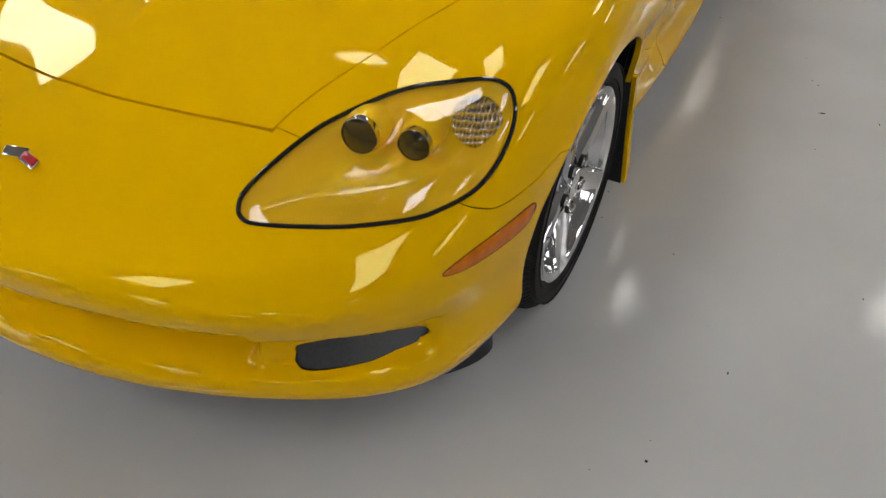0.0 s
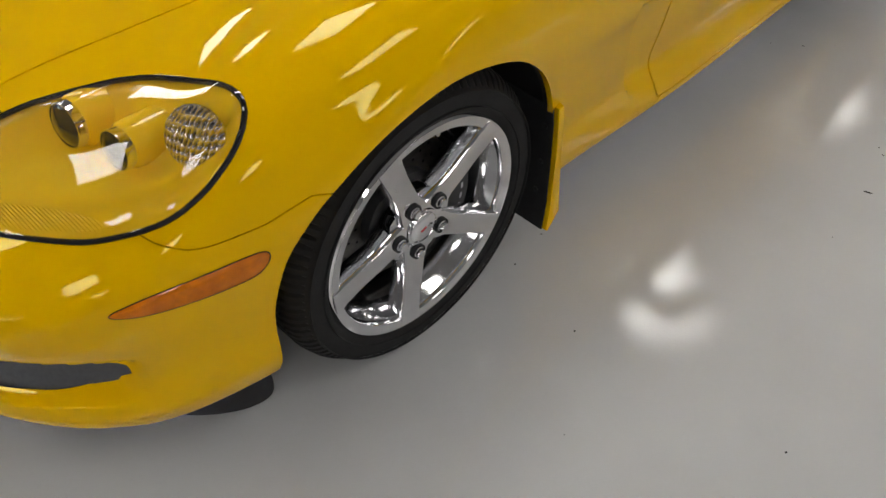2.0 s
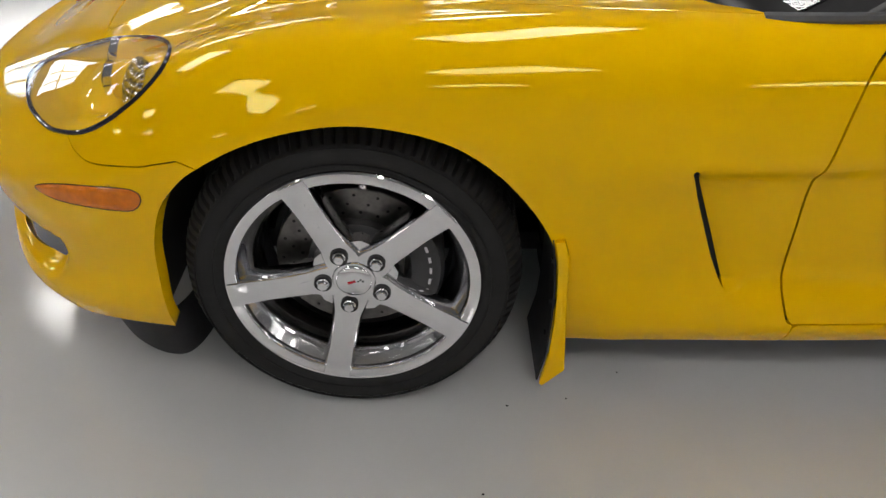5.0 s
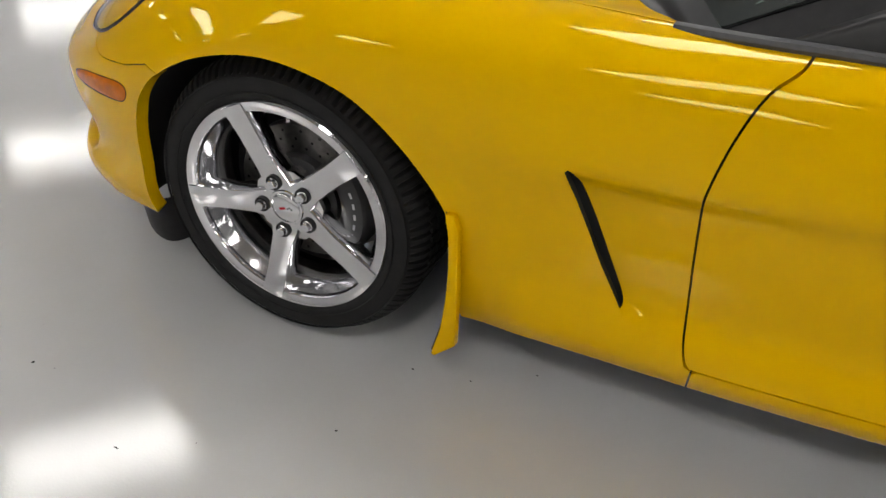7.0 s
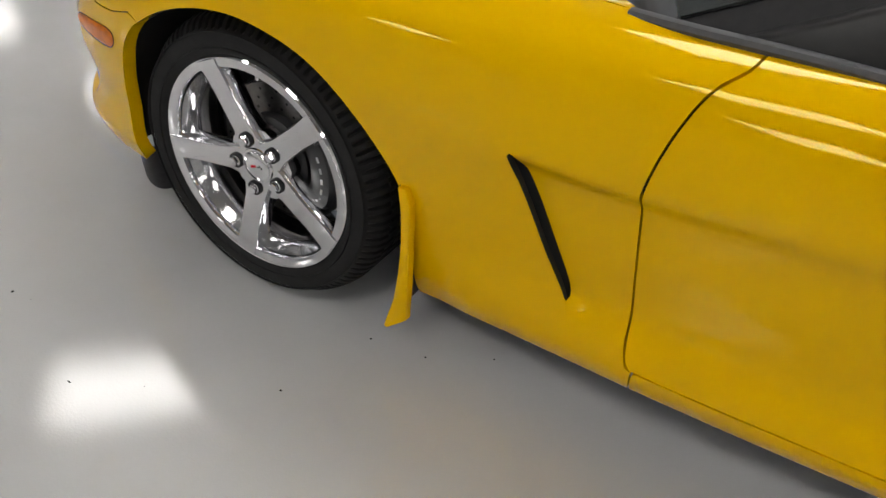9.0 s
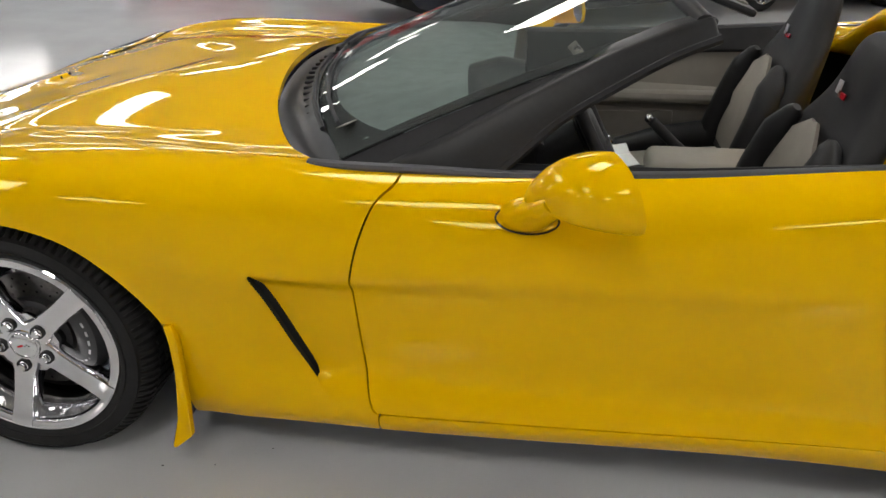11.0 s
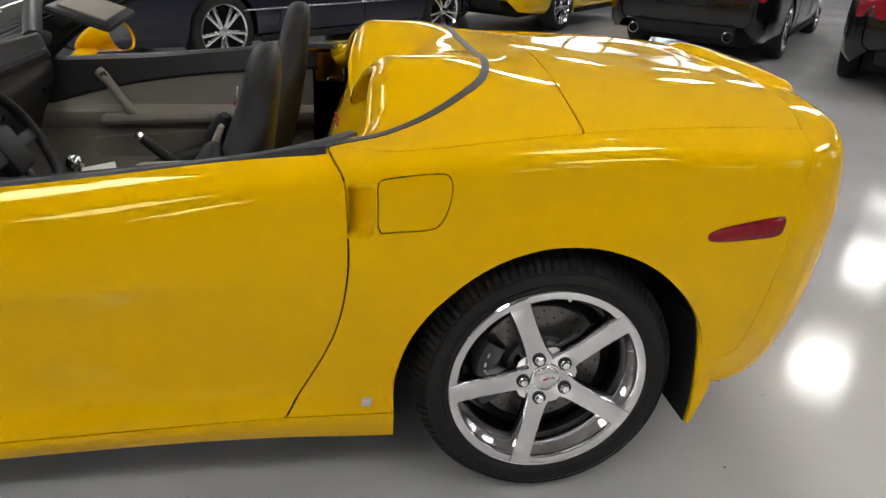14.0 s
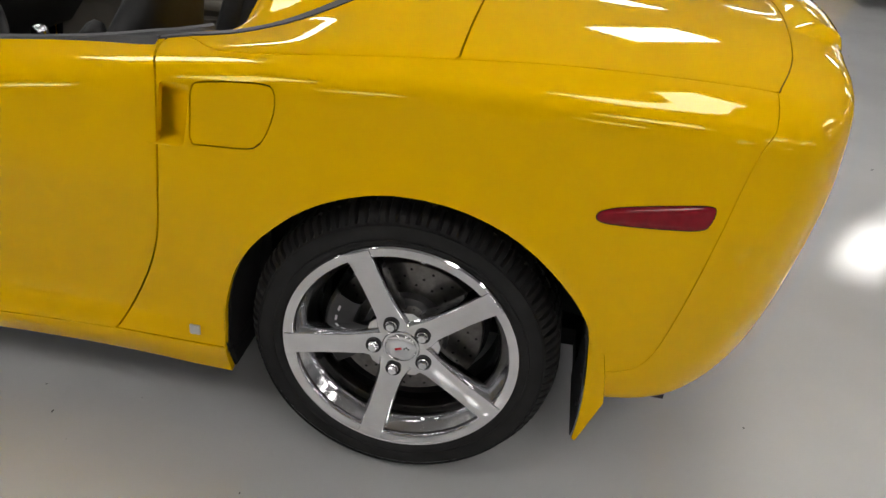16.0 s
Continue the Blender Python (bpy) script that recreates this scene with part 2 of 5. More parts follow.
# ---- the car's skin: character lines from the sill up to the centre line ----
# Stations run from the middle of the nose, round the side, to the middle of the tail.
LINES = []


def character_line(x, w, z):
    LINES.append(np.array([x, w, z]).T)


character_line([-.912, -.864, -.735, -.58, -.36, 0, .40, .87, 1.5, 2.15, 2.685, 3.05, 3.26, 3.38, 3.40],
               [0, .33, .62, .80, .865, .87, .82, .835, .835, .84, .86, .80, .72, .4, 0],
               [.20, .20, .192, .195, .203, .16, .14, .162, .185, .19, .20, .245, .26, .28, .28])
character_line([-.935, -.888, -.765, -.602, -.36, 0, .40, .87, 1.5, 2.15, 2.685, 3.07, 3.31, 3.43, 3.45],
               [0, .33, .63, .81, .885, .89, .845, .862, .862, .866, .885, .855, .765, .4, 0],
               [.245, .245, .245, .25, .26, .23, .20, .22, .24, .255, .265, .287, .30, .33, .34])
character_line([-.93, -.885, -.755, -.59, -.36, 0, .40, .87, 1.5, 2.15, 2.685, 3.08, 3.36, 3.465, 3.48],
               [0, .33, .615, .795, .885, .90, .858, .848, .847, .858, .90, .876, .78, .42, 0],
               [.31, .31, .31, .31, .33, .32, .29, .30, .31, .315, .33, .35, .37, .4, .41])
character_line([-.94, -.895, -.77, -.595, -.36, 0, .40, .87, 1.5, 2.15, 2.685, 3.08, 3.392, 3.49, 3.50],
               [0, .33, .615, .80, .888, .905, .874, .862, .860, .867, .905, .888, .795, .44, 0],
               [.39, .39, .39, .40, .42, .45, .42, .43, .44, .45, .48, .48, .48, .5, .5])
character_line([-.95, -.91, -.79, -.60, -.36, 0, .40, .87, 1.5, 2.15, 2.685, 3.08, 3.412, 3.507, 3.515],
               [0, .33, .615, .803, .891, .912, .897, .887, .89, .889, .909, .898, .80, .455, 0],
               [.44, .44, .435, .45, .49, .60, .54, .57, .60, .63, .65, .63, .6, .6, .6])
character_line([-.955, -.915, -.80, -.60, -.36, 0, .40, .87, 1.5, 2.15, 2.685, 3.06, 3.428, 3.517, 3.525],
               [0, .33, .61, .80, .893, .915, .91, .905, .905, .888, .897, .893, .795, .46, 0],
               [.48, .48, .47, .485, .54, .68, .60, .625, .655, .69, .74, .735, .72, .72, .72])
character_line([-.935, -.89, -.765, -.56, -.345, 0, .40, .87, 1.5, 2.15, 2.685, 3.05, 3.430, 3.535, 3.56],
               [0, .33, .60, .80, .88, .892, .896, .875, .873, .864, .867, .866, .782, .46, 0],
               [.515, .52, .515, .54, .61, .745, .73, .745, .775, .81, .85, .85, .83, .83, .84])
character_line([-.91, -.862, -.74, -.525, -.325, 0, .40, .87, 1.5, 2.15, 2.685, 3.05, 3.428, 3.535, 3.575],
               [0, .33, .592, .785, .852, .854, .857, .847, .842, .840, .849, .847, .764, .455, 0],
               [.523, .534, .541, .585, .675, .783, .782, .787, .815, .875, .915, .916, .900, .890, .90])
character_line([-.87, -.82, -.70, -.48, -.30, 0, .40, .87, 1.5, 2.15, 2.685, 3.05, 3.405, 3.515, 3.555],
               [0, .33, .575, .755, .80, .79, .79, .80, .79, .780, .792, .782, .694, .43, 0],
               [.53, .545, .565, .635, .728, .80, .812, .812, .842, .905, .942, .945, .932, .925, .94])
character_line([-.76, -.70, -.56, -.38, -.24, 0, .40, .87, 1.5, 2.15, 2.685, 3.03, 3.30, 3.40, 3.45],
               [0, .31, .50, .645, .67, .64, .66, .70, .70, .66, .62, .6, .56, .4, 0],
               [.58, .60, .64, .70, .745, .782, .80, .815, .85, .91, .955, .955, .951, .945, .957])
character_line([-.60, -.52, -.36, -.20, -.10, .05, .42, .87, 1.5, 2.2, 2.685, 3.0, 3.17, 3.27, 3.35],
               [0, .25, .36, .40, .38, .35, .35, .38, .4, .4, .35, .33, .3, .25, 0],
               [.655, .67, .715, .755, .78, .805, .838, .84, .87, .94, .97, .967, .963, .96, .96])
character_line([-.30, -.20, -.08, .05, .15, .25, .47, .87, 1.5, 2.25, 2.685, 2.98, 3.12, 3.2, 3.28],
               [0, 0, 0, 0, 0, 0, 0, 0, 0, 0, 0, 0, 0, 0, 0],
               [.745, .765, .785, .80, .815, .83, .852, .86, .88, .95, .98, .973, .969, .967, .963])


def spline_matrix(knots, at):
    """Weights that carry values at the knots to a natural cubic spline's values."""
    k, n = np.array(knots, float), len(knots)
    h = np.diff(k)
    a, r = np.zeros((n, n)), np.zeros((n, n))
    a[0, 0] = a[-1, -1] = 1
    for i in range(1, n - 1):
        a[i, i - 1:i + 2] = h[i - 1], 2 * (h[i - 1] + h[i]), h[i]
        r[i, i - 1], r[i, i], r[i, i + 1] = 6 / h[i - 1], -6 / h[i - 1] - 6 / h[i], 6 / h[i]
    second = np.linalg.solve(a, r)
    out = np.zeros((len(at), n))
    for row, t in zip(out, at):
        i = int(np.clip(np.searchsorted(k, t) - 1, 0, n - 2))
        p, q = (k[i + 1] - t) / h[i], (t - k[i]) / h[i]
        row[i], row[i + 1] = row[i] + p, row[i + 1] + q
        row += ((p ** 3 - p) * second[i] + (q ** 3 - q) * second[i + 1]) * h[i] ** 2 / 6
    return out


def even(knots, lo, hi, step):
    """Places between knots, about one step apart, the knots among them."""
    out = []
    for a, b in zip(knots[lo:hi], knots[lo + 1:hi + 1]):
        out += list(np.linspace(a, b, max(2, round((b - a) / step)), endpoint=False))
    return np.array(out + [knots[hi]])


def skin_grid(step_along=0.013, step_up=0.010):
    net = np.array(LINES)                                   # rows, stations, xyz
    turned = net * (1, -1, 1)
    net = np.concatenate([turned[:, 2:0:-1], net, turned[:, -2:-4:-1]], 1)
    turned = net * (1, -1, 1)
    net = np.concatenate([net, turned[-2:-4:-1]], 0)
    step_u = np.linalg.norm(np.diff(net, axis=1), axis=2)[2:8].mean(0)
    step_v = np.linalg.norm(np.diff(net, axis=0), axis=2)[:, 4:-4].mean(1)
    ku, kv = np.r_[0, np.cumsum(step_u)], np.r_[0, np.cumsum(step_v)]
    au, av = even(ku, 2, len(ku) - 3, step_along), even(kv, 0, len(kv) - 3, step_up)
    grid = np.einsum("ij,kl,jlc->kic", spline_matrix(kv, av), spline_matrix(ku, au), net)
    grid[0, :, 1] = grid[-1, :, 1] = grid[:, -1, 1] = 0
    return grid * (1, -1, 1)                                # the left side lies at negative y


def ramp(t):
    t = np.clip(t, 0, 1)
    return t * t * (3 - 2 * t)


def hump_height(x, w):
    """The fairing behind each seat rises from the deck."""
    across = np.clip(1 - np.abs(w - 0.36) / 0.28, 0, 1)
    across = across * across * (3 - 2 * across)
    along = np.clip((2.72 - x) / 0.44, 0, 1)
    return 0.112 * across * along ** 1.4 * (x > 1.9)


SKIN = skin_grid()
NU, NV = SKIN.shape[:2]


def relax(g, rounds=374, lo=-9.0):
    """Evens out the top of hood and deck, so that reflections run smoothly over them."""
    x, w = g[:, :, 0], -g[:, :, 1]
    soft = np.where(x > 2.1, np.clip((.74 - w) / .08, 0, 1), np.clip((.56 - w) / .10, 0, 1) * np.clip((x + .5) / .15, 0, 1))
    soft *= ramp((3.47 - x) / .10) * ramp((x - lo) / .2)
    soft[0, :], soft[-1, :] = 0, 0
    z = g[:, :, 2]
    for _ in range(rounds):
        side = np.concatenate([z, z[:, -2:-1]], 1)
        mean = z.copy()
        mean[1:-1, 1:] = (z[:-2, 1:] + z[2:, 1:] + side[1:-1, :-2] + side[1:-1, 2:]) / 4
        z += .7 * soft * (mean - z)


def fair_sides(g, rounds=188):
    """Fairs the flanks along their length."""
    x, w, z = g[:, :, 0], -g[:, :, 1], g[:, :, 2]
    soft = ramp((x - .15) / .3) * ramp((3.3 - x) / .35) * ramp((w - .60) / .12) * ramp((z - .28) / .1)
    for _ in range(rounds):
        for c in (1, 2):
            a = g[:, :, c]
            a[1:-1] += .5 * soft[1:-1] * ((a[:-2] + a[2:]) / 2 - a[1:-1])


relax(SKIN)
relax(SKIN, 714, 2.85)
fair_sides(SKIN)


def crown_deck(g):
    """The deck arches from side to side and falls away towards the tail."""
    x, w, z = g[:, :, 0], -g[:, :, 1], g[:, :, 2]
    rise = .058 * (1 - np.clip(w / .80, 0, 1) ** 3.4) - .016 * np.clip((x - 2.72) / .7, 0, 1.1) ** 2 * ramp((.72 - w) / .7)
    z += rise * ramp((x - 2.25) / .3) * ramp((z - .82) / .1)


def shape_tail(g):
    """A ridge that runs inwards over the boot lid, and the lip in the middle of the tail."""
    x, w, z = g[:, :, 0], -g[:, :, 1], g[:, :, 2]
    out = ((w - .58) * .45 + (x - 2.95) * .32) / math.hypot(.45, .32)
    inner = np.clip(np.log1p(np.exp(-out / .012)) * .012, 0, .24)
    z -= .035 * inner * ramp((x - 2.80) / .25) * ramp((z - .90) / .03)
    z += .020 * ramp((x - 3.42) / .07) * ramp((.37 - w) / .04) * ramp((z - .89) / .03)


shape_tail(SKIN)
SKIN[:, :, 2] += hump_height(SKIN[:, :, 0], -SKIN[:, :, 1])
SKIN[:, :, 2] -= .036 * ramp((2.55 - SKIN[:, :, 0]) / .3) * ramp((.17 + SKIN[:, :, 1]) / .14) * (SKIN[:, :, 0] > 2.1)
lip_x = np.interp(-SKIN[:, :, 1], [0, .18, .27, .36, .45, .56, .645], [2.24, 2.245, 2.265, 2.285, 2.265, 2.25, 2.205])
SKIN[:, :, 2] -= .035 * (SKIN[:, :, 0] > 2.1) * (SKIN[:, :, 1] > -.66) * np.clip(1 - (SKIN[:, :, 0] - lip_x) / .055, 0, 1.6) ** 2


def ease_deck(g, rounds=160):
    """Takes small waves out of the boot lid."""
    x, w, z = g[:, :, 0], -g[:, :, 1], g[:, :, 2]
    soft = ramp((x - 2.58) / .12) * ramp((3.38 - x) / .10) * ramp((.70 - w) / .10)
    soft[0, :], soft[-1, :] = 0, 0
    for _ in range(rounds):
        side = np.concatenate([z, z[:, -2:-1]], 1)
        mean = z.copy()
        mean[1:-1, 1:] = (z[:-2, 1:] + z[2:, 1:] + side[1:-1, :-2] + side[1:-1, 2:]) / 4
        z += .7 * soft * (mean - z)


ease_deck(SKIN)
crown_deck(SKIN)


def ease_tail_corner(g, rounds=14):
    """Takes small waves out of the corner where deck, flank and tail meet."""
    x, w, z = g[:, :, 0], -g[:, :, 1], g[:, :, 2]
    soft = ramp((x - 3.28) / .12) * ramp((z - .78) / .08) * ramp((w - .40) / .06)
    for _ in range(rounds):
        mean = (g[:-2, 1:-1] + g[2:, 1:-1] + g[1:-1, :-2] + g[1:-1, 2:]) / 4
        g[1:-1, 1:-1] += .7 * soft[1:-1, 1:-1, None] * (mean - g[1:-1, 1:-1])


ease_tail_corner(SKIN)


def ease_hood(g, rounds=900):
    """Fills the valley beside the fender crest, evens out the hood and arches it."""
    x, w, z = g[:, :, 0], -g[:, :, 1], g[:, :, 2]
    z += .011 * np.exp(-((w - .63) / .06) ** 2) * ramp((x + .25) / .3) * ramp((.62 - x) / .2)
    soft = ramp((x + .50) / .12) * ramp((.47 - x) / .10) * ramp((.60 - w) / .10)
    soft[0, :], soft[-1, :] = 0, 0
    for _ in range(rounds):
        side = np.concatenate([z, z[:, -2:-1]], 1)
        mean = z.copy()
        mean[1:-1, 1:] = (z[:-2, 1:] + z[2:, 1:] + side[1:-1, :-2] + side[1:-1, 2:]) / 4
        z += .7 * soft * (mean - z)
    z += .024 * np.clip(1 - (w / .62) ** 2, 0, 1) * ramp((x + .62) / .75) * ramp((.64 - x) / .3)


ease_hood(SKIN)


def cove_depth(v):
    """The cove behind the fender vent, fading out over the door."""
    x, z = v[:, 0], v[:, 2]
    slit = 0.600 + (0.585 - z) * 0.43
    crease = 0.60 + 0.05 * np.clip(x - 0.85, 0, 2)
    depth = 0.019 * ramp((1.02 - x) / 0.42) + 0.006 * ramp((2.0 - x) / 1.1)
    return depth * ramp((x - slit) / np.interp(z, [.285, .306], [.03, 1e-4])) * ramp((z - 0.232) / 0.105) * ramp((crease - z) / 0.045) * (v[:, 1] < -.7)


def kick_out(v):
    """The sill stands out below the doors."""
    x, z = v[:, 0], v[:, 2]
    return -.009 * ramp((.325 - z) / .06) * ramp((x - .42) / .12) * ramp((2.40 - x) / .25) * (v[:, 1] < -.7)


def dents(g):
    """Presses the mouth and the recess round the fog lamp into the nose."""
    x, w, z = g[:, :, 0], -g[:, :, 1], g[:, :, 2]
    tip = 0.405 - 0.33 * np.clip(w - 0.60, 0, 1) ** 1.5
    fog = ramp((w - 0.50) / 0.03) * ramp((0.81 - w) / 0.03) * ramp((tip - z) / 0.012) * ramp((z - 0.283) / 0.012) * (x < -0.4)
    lip = 0.453 - 0.10 * np.clip(w - 0.33, 0, 1)
    mouth = ramp((lip - z) / 0.011) * ramp((z - 0.258) / 0.12) * ramp((0.54 - w) / 0.03) * (x < -0.4)
    g[:, :, 1] += 0.018 * fog
    g[:, :, 0] += 0.022 * fog + 0.105 * mouth


dents(SKIN)


def line_up(g):
    """Draws the points next to the step of the cove on to it, so that its edge runs straight."""
    for j in range(g.shape[1]):
        x, y, z = g[:, j].T.copy()
        off = x - (0.600 + (0.585 - z) * 0.43)
        close = np.where((y < -.7) & (z > .27) & (z < .60) & (np.abs(off) < .06))[0]
        before = close[off[close] < 0]
        if len(before) < 3 or len(close) - len(before) < 3:
            continue
        i = before[np.argmax(x[before])]
        for k, goal in ((i - 1, -.0040), (i, -.0006), (i + 1, .0006), (i + 2, .0040)):
            order = np.argsort(off[close])
            g[k, j] = [np.interp(goal, off[close][order], a[close][order]) for a in (x, y, z)]


line_up(SKIN)
SKIN_FACES = grid_faces(NU, NV)
SKIN_VERTS = SKIN.reshape(-1, 3)


def polygon_field(plane, points, n=6):
    """Signed distance, negative inside a smooth closed outline in the plane 'xz', 'xw' or 'wz' (w: out from the middle)."""
    poly = smooth_curve(points, n, True) if n else np.array(points, float)

    def field(v):
        q = np.stack([-v[:, 1] if plane == "wz" else v[:, 0], -v[:, 1] if plane == "xw" else v[:, 2]], 1)
        best, inside = np.full(len(q), 1e9), np.zeros(len(q), bool)
        for a, b in zip(poly, np.roll(poly, -1, 0)):
            d = b - a
            t = np.clip(((q - a) @ d) / (d @ d + 1e-12), 0, 1)
            best = np.minimum(best, np.linalg.norm(q - a - t[:, None] * d, axis=1))
            cross = (a[1] > q[:, 1]) != (b[1] > q[:, 1])
            inside ^= cross & (q[:, 0] < (b[0] - a[0]) * (q[:, 1] - a[1]) / (b[1] - a[1] + 1e-12) + a[0])
        return np.where(inside, -best, best)

    return field


def clip(verts, faces, values):
    """Keeps what has values below zero, cutting faces along the zero line."""
    keep, made, out = {}, {}, []
    pts = []

    def vert(i):
        if i not in keep:
            keep[i] = len(pts)
            pts.append(verts[i])
        return keep[i]

    for f in faces:
        inside = [values[i] <= 0 for i in f]
        if all(inside):
            out.append([vert(i) for i in f])
            continue
        if not any(inside):
            continue
        ring = []
        for n, i in enumerate(f):
            j = f[(n + 1) % len(f)]
            if inside[n]:
                ring.append(vert(i))
            if inside[n] != inside[(n + 1) % len(f)]:
                key = (min(i, j), max(i, j))
                if key not in made:
                    t = values[i] / (values[i] - values[j])
                    made[key] = len(pts)
                    pts.append(verts[i] * (1 - t) + verts[j] * t)
                ring.append(made[key])
        if len(ring) > 2:
            out.append(ring)
    return np.array(pts).reshape(-1, 3), out


def normals_of(verts, faces):
    n = np.zeros_like(verts)
    for f in faces:
        p = verts[list(f)]
        c = np.cross(p[1] - p[0], p[2] - p[0]) if len(f) == 3 else np.cross(p[2] - p[0], p[3] - p[1])
        for i in f:
            n[i] += c
    return n / (np.linalg.norm(n, axis=1)[:, None] + 1e-12)


def cut_skin(fields):
    """The part of the skin where every field is below zero."""
    quads = np.array(SKIN_FACES)
    values = [field(SKIN_VERTS) for field in fields]
    keep = np.ones(len(quads), bool)
    for val in values:
        keep &= (val[quads] <= 0).any(1)
    used, where = np.unique(quads[keep], return_inverse=True)
    v, f = SKIN_VERTS[used], where.reshape(-1, 4).tolist()
    for field in fields:
        v, f = clip(v, f, field(v))
    return v, f


def flanged(verts, faces, depth=0.014):
    """Turns a sheet's free edges inwards, so that it has thickness at its seams."""
    count = {}
    for f in faces:
        for a, b in zip(f, (*f[1:], f[0])):
            count[(a, b)] = count.get((a, b), 0) + 1
    edge = [(a, b) for a, b in count if (b, a) not in count and not (abs(verts[a][1]) < 1e-4 and abs(verts[b][1]) < 1e-4)]
    n = normals_of(verts, faces)
    pts, out, rim, outer, inner = list(verts), [list(q) for q in faces], {}, {}, {}
    for a, b in edge:
        for i in (a, b):
            if i not in outer:
                rim[i] = len(pts)
                pts.append(verts[i])
                outer[i] = len(pts)
                pts.append(verts[i] - n[i] * 0.0006)
                inner[i] = len(pts)
                pts.append(verts[i] - n[i] * depth)
        out.append([rim[b], rim[a], outer[a], outer[b]])
        out.append([outer[b], outer[a], inner[a], inner[b]])
    return np.array(pts), out


def largest(verts, faces):
    """The biggest connected piece of a sheet."""
    root = list(range(len(verts)))

    def find(i):
        while root[i] != i:
            root[i] = root[root[i]]
            i = root[i]
        return i

    for f in faces:
        for i in f[1:]:
            root[find(i)] = find(f[0])
    tally = {}
    for f in faces:
        tally[find(f[0])] = tally.get(find(f[0]), 0) + 1
    best = max(tally, key=tally.get)
    keep = [f for f in faces if find(f[0]) == best]
    used = sorted({i for f in keep for i in f})
    at = {i: k for k, i in enumerate(used)}
    return verts[used], [[at[i] for i in f] for f in keep]


def mirrored(verts, faces):
    return verts * (1, -1, 1), [f[::-1] for f in faces]


def whole(verts, faces):
    """A half sheet and its mirror image, joined along the middle."""
    n = len(verts)
    back = [i if abs(v[1]) < 1e-4 else n + i for i, v in enumerate(verts)]
    return np.concatenate([verts, verts * (1, -1, 1)]), list(faces) + [[back[i] for i in f[::-1]] for f in faces]


def inside(plane, pts, gap=0.0022, n=6):
    g = polygon_field(plane, pts, n)
    return lambda v: g(v) + gap


def outside(plane, pts, gap=0.0022, n=6):
    g = polygon_field(plane, pts, n)
    return lambda v: gap - g(v)


def near(plane, pts, half, n=6):
    """A band along an outline."""
    g = polygon_field(plane, pts, n)
    return lambda v: np.abs(g(v)) - half


def moved(sheet, depth):
    """A sheet pushed inwards along its normals; depth may be a function of its points."""
    v, f = sheet
    n = normals_of(v, f)
    d = depth(v) if callable(depth) else np.full(len(v), depth)
    return v - n * d[:, None], f


from_side = lambda sheet, side: sheet if side > 0 else mirrored(*sheet)

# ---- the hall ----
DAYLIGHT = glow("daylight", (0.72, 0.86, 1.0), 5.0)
# north daylight turned down to weaken its reflection in the boot lid
DIM_DAYLIGHT = glow("dimmed_daylight", (0.80, 0.90, 1.0), 2.2)

def slab(name, x0, x1, y0, y1, z0, z1, mat, kind="structure", label="", category=""):
    ob = part(name, box(x1 - x0, y1 - y0, z1 - z0, pose((x0 + x1) / 2, (y0 + y1) / 2, (z0 + z1) / 2)), mat, smooth=False)
    return tagged(ob, label, category, kind=kind)


slab("floor", -12, 16, -9, 16, -0.2, 0, FLOOR, label="glossy grey epoxy floor with a rippled coat", category="floor")
CEILING = 3.2
slab("ceiling", -12, 16, -9, 16, CEILING, CEILING + 0.2, WHITE, label="pale panelled hall ceiling", category="ceiling")
# unseen wall, added pale as a reflector for the near side
slab("wall_south", -12, 16, -9.2, -9, 0, CEILING, BOUNCE, label="plain pale wall out of view, added to bounce light on to the car", category="wall")
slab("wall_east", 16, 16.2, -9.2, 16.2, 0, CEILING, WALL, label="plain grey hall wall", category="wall")


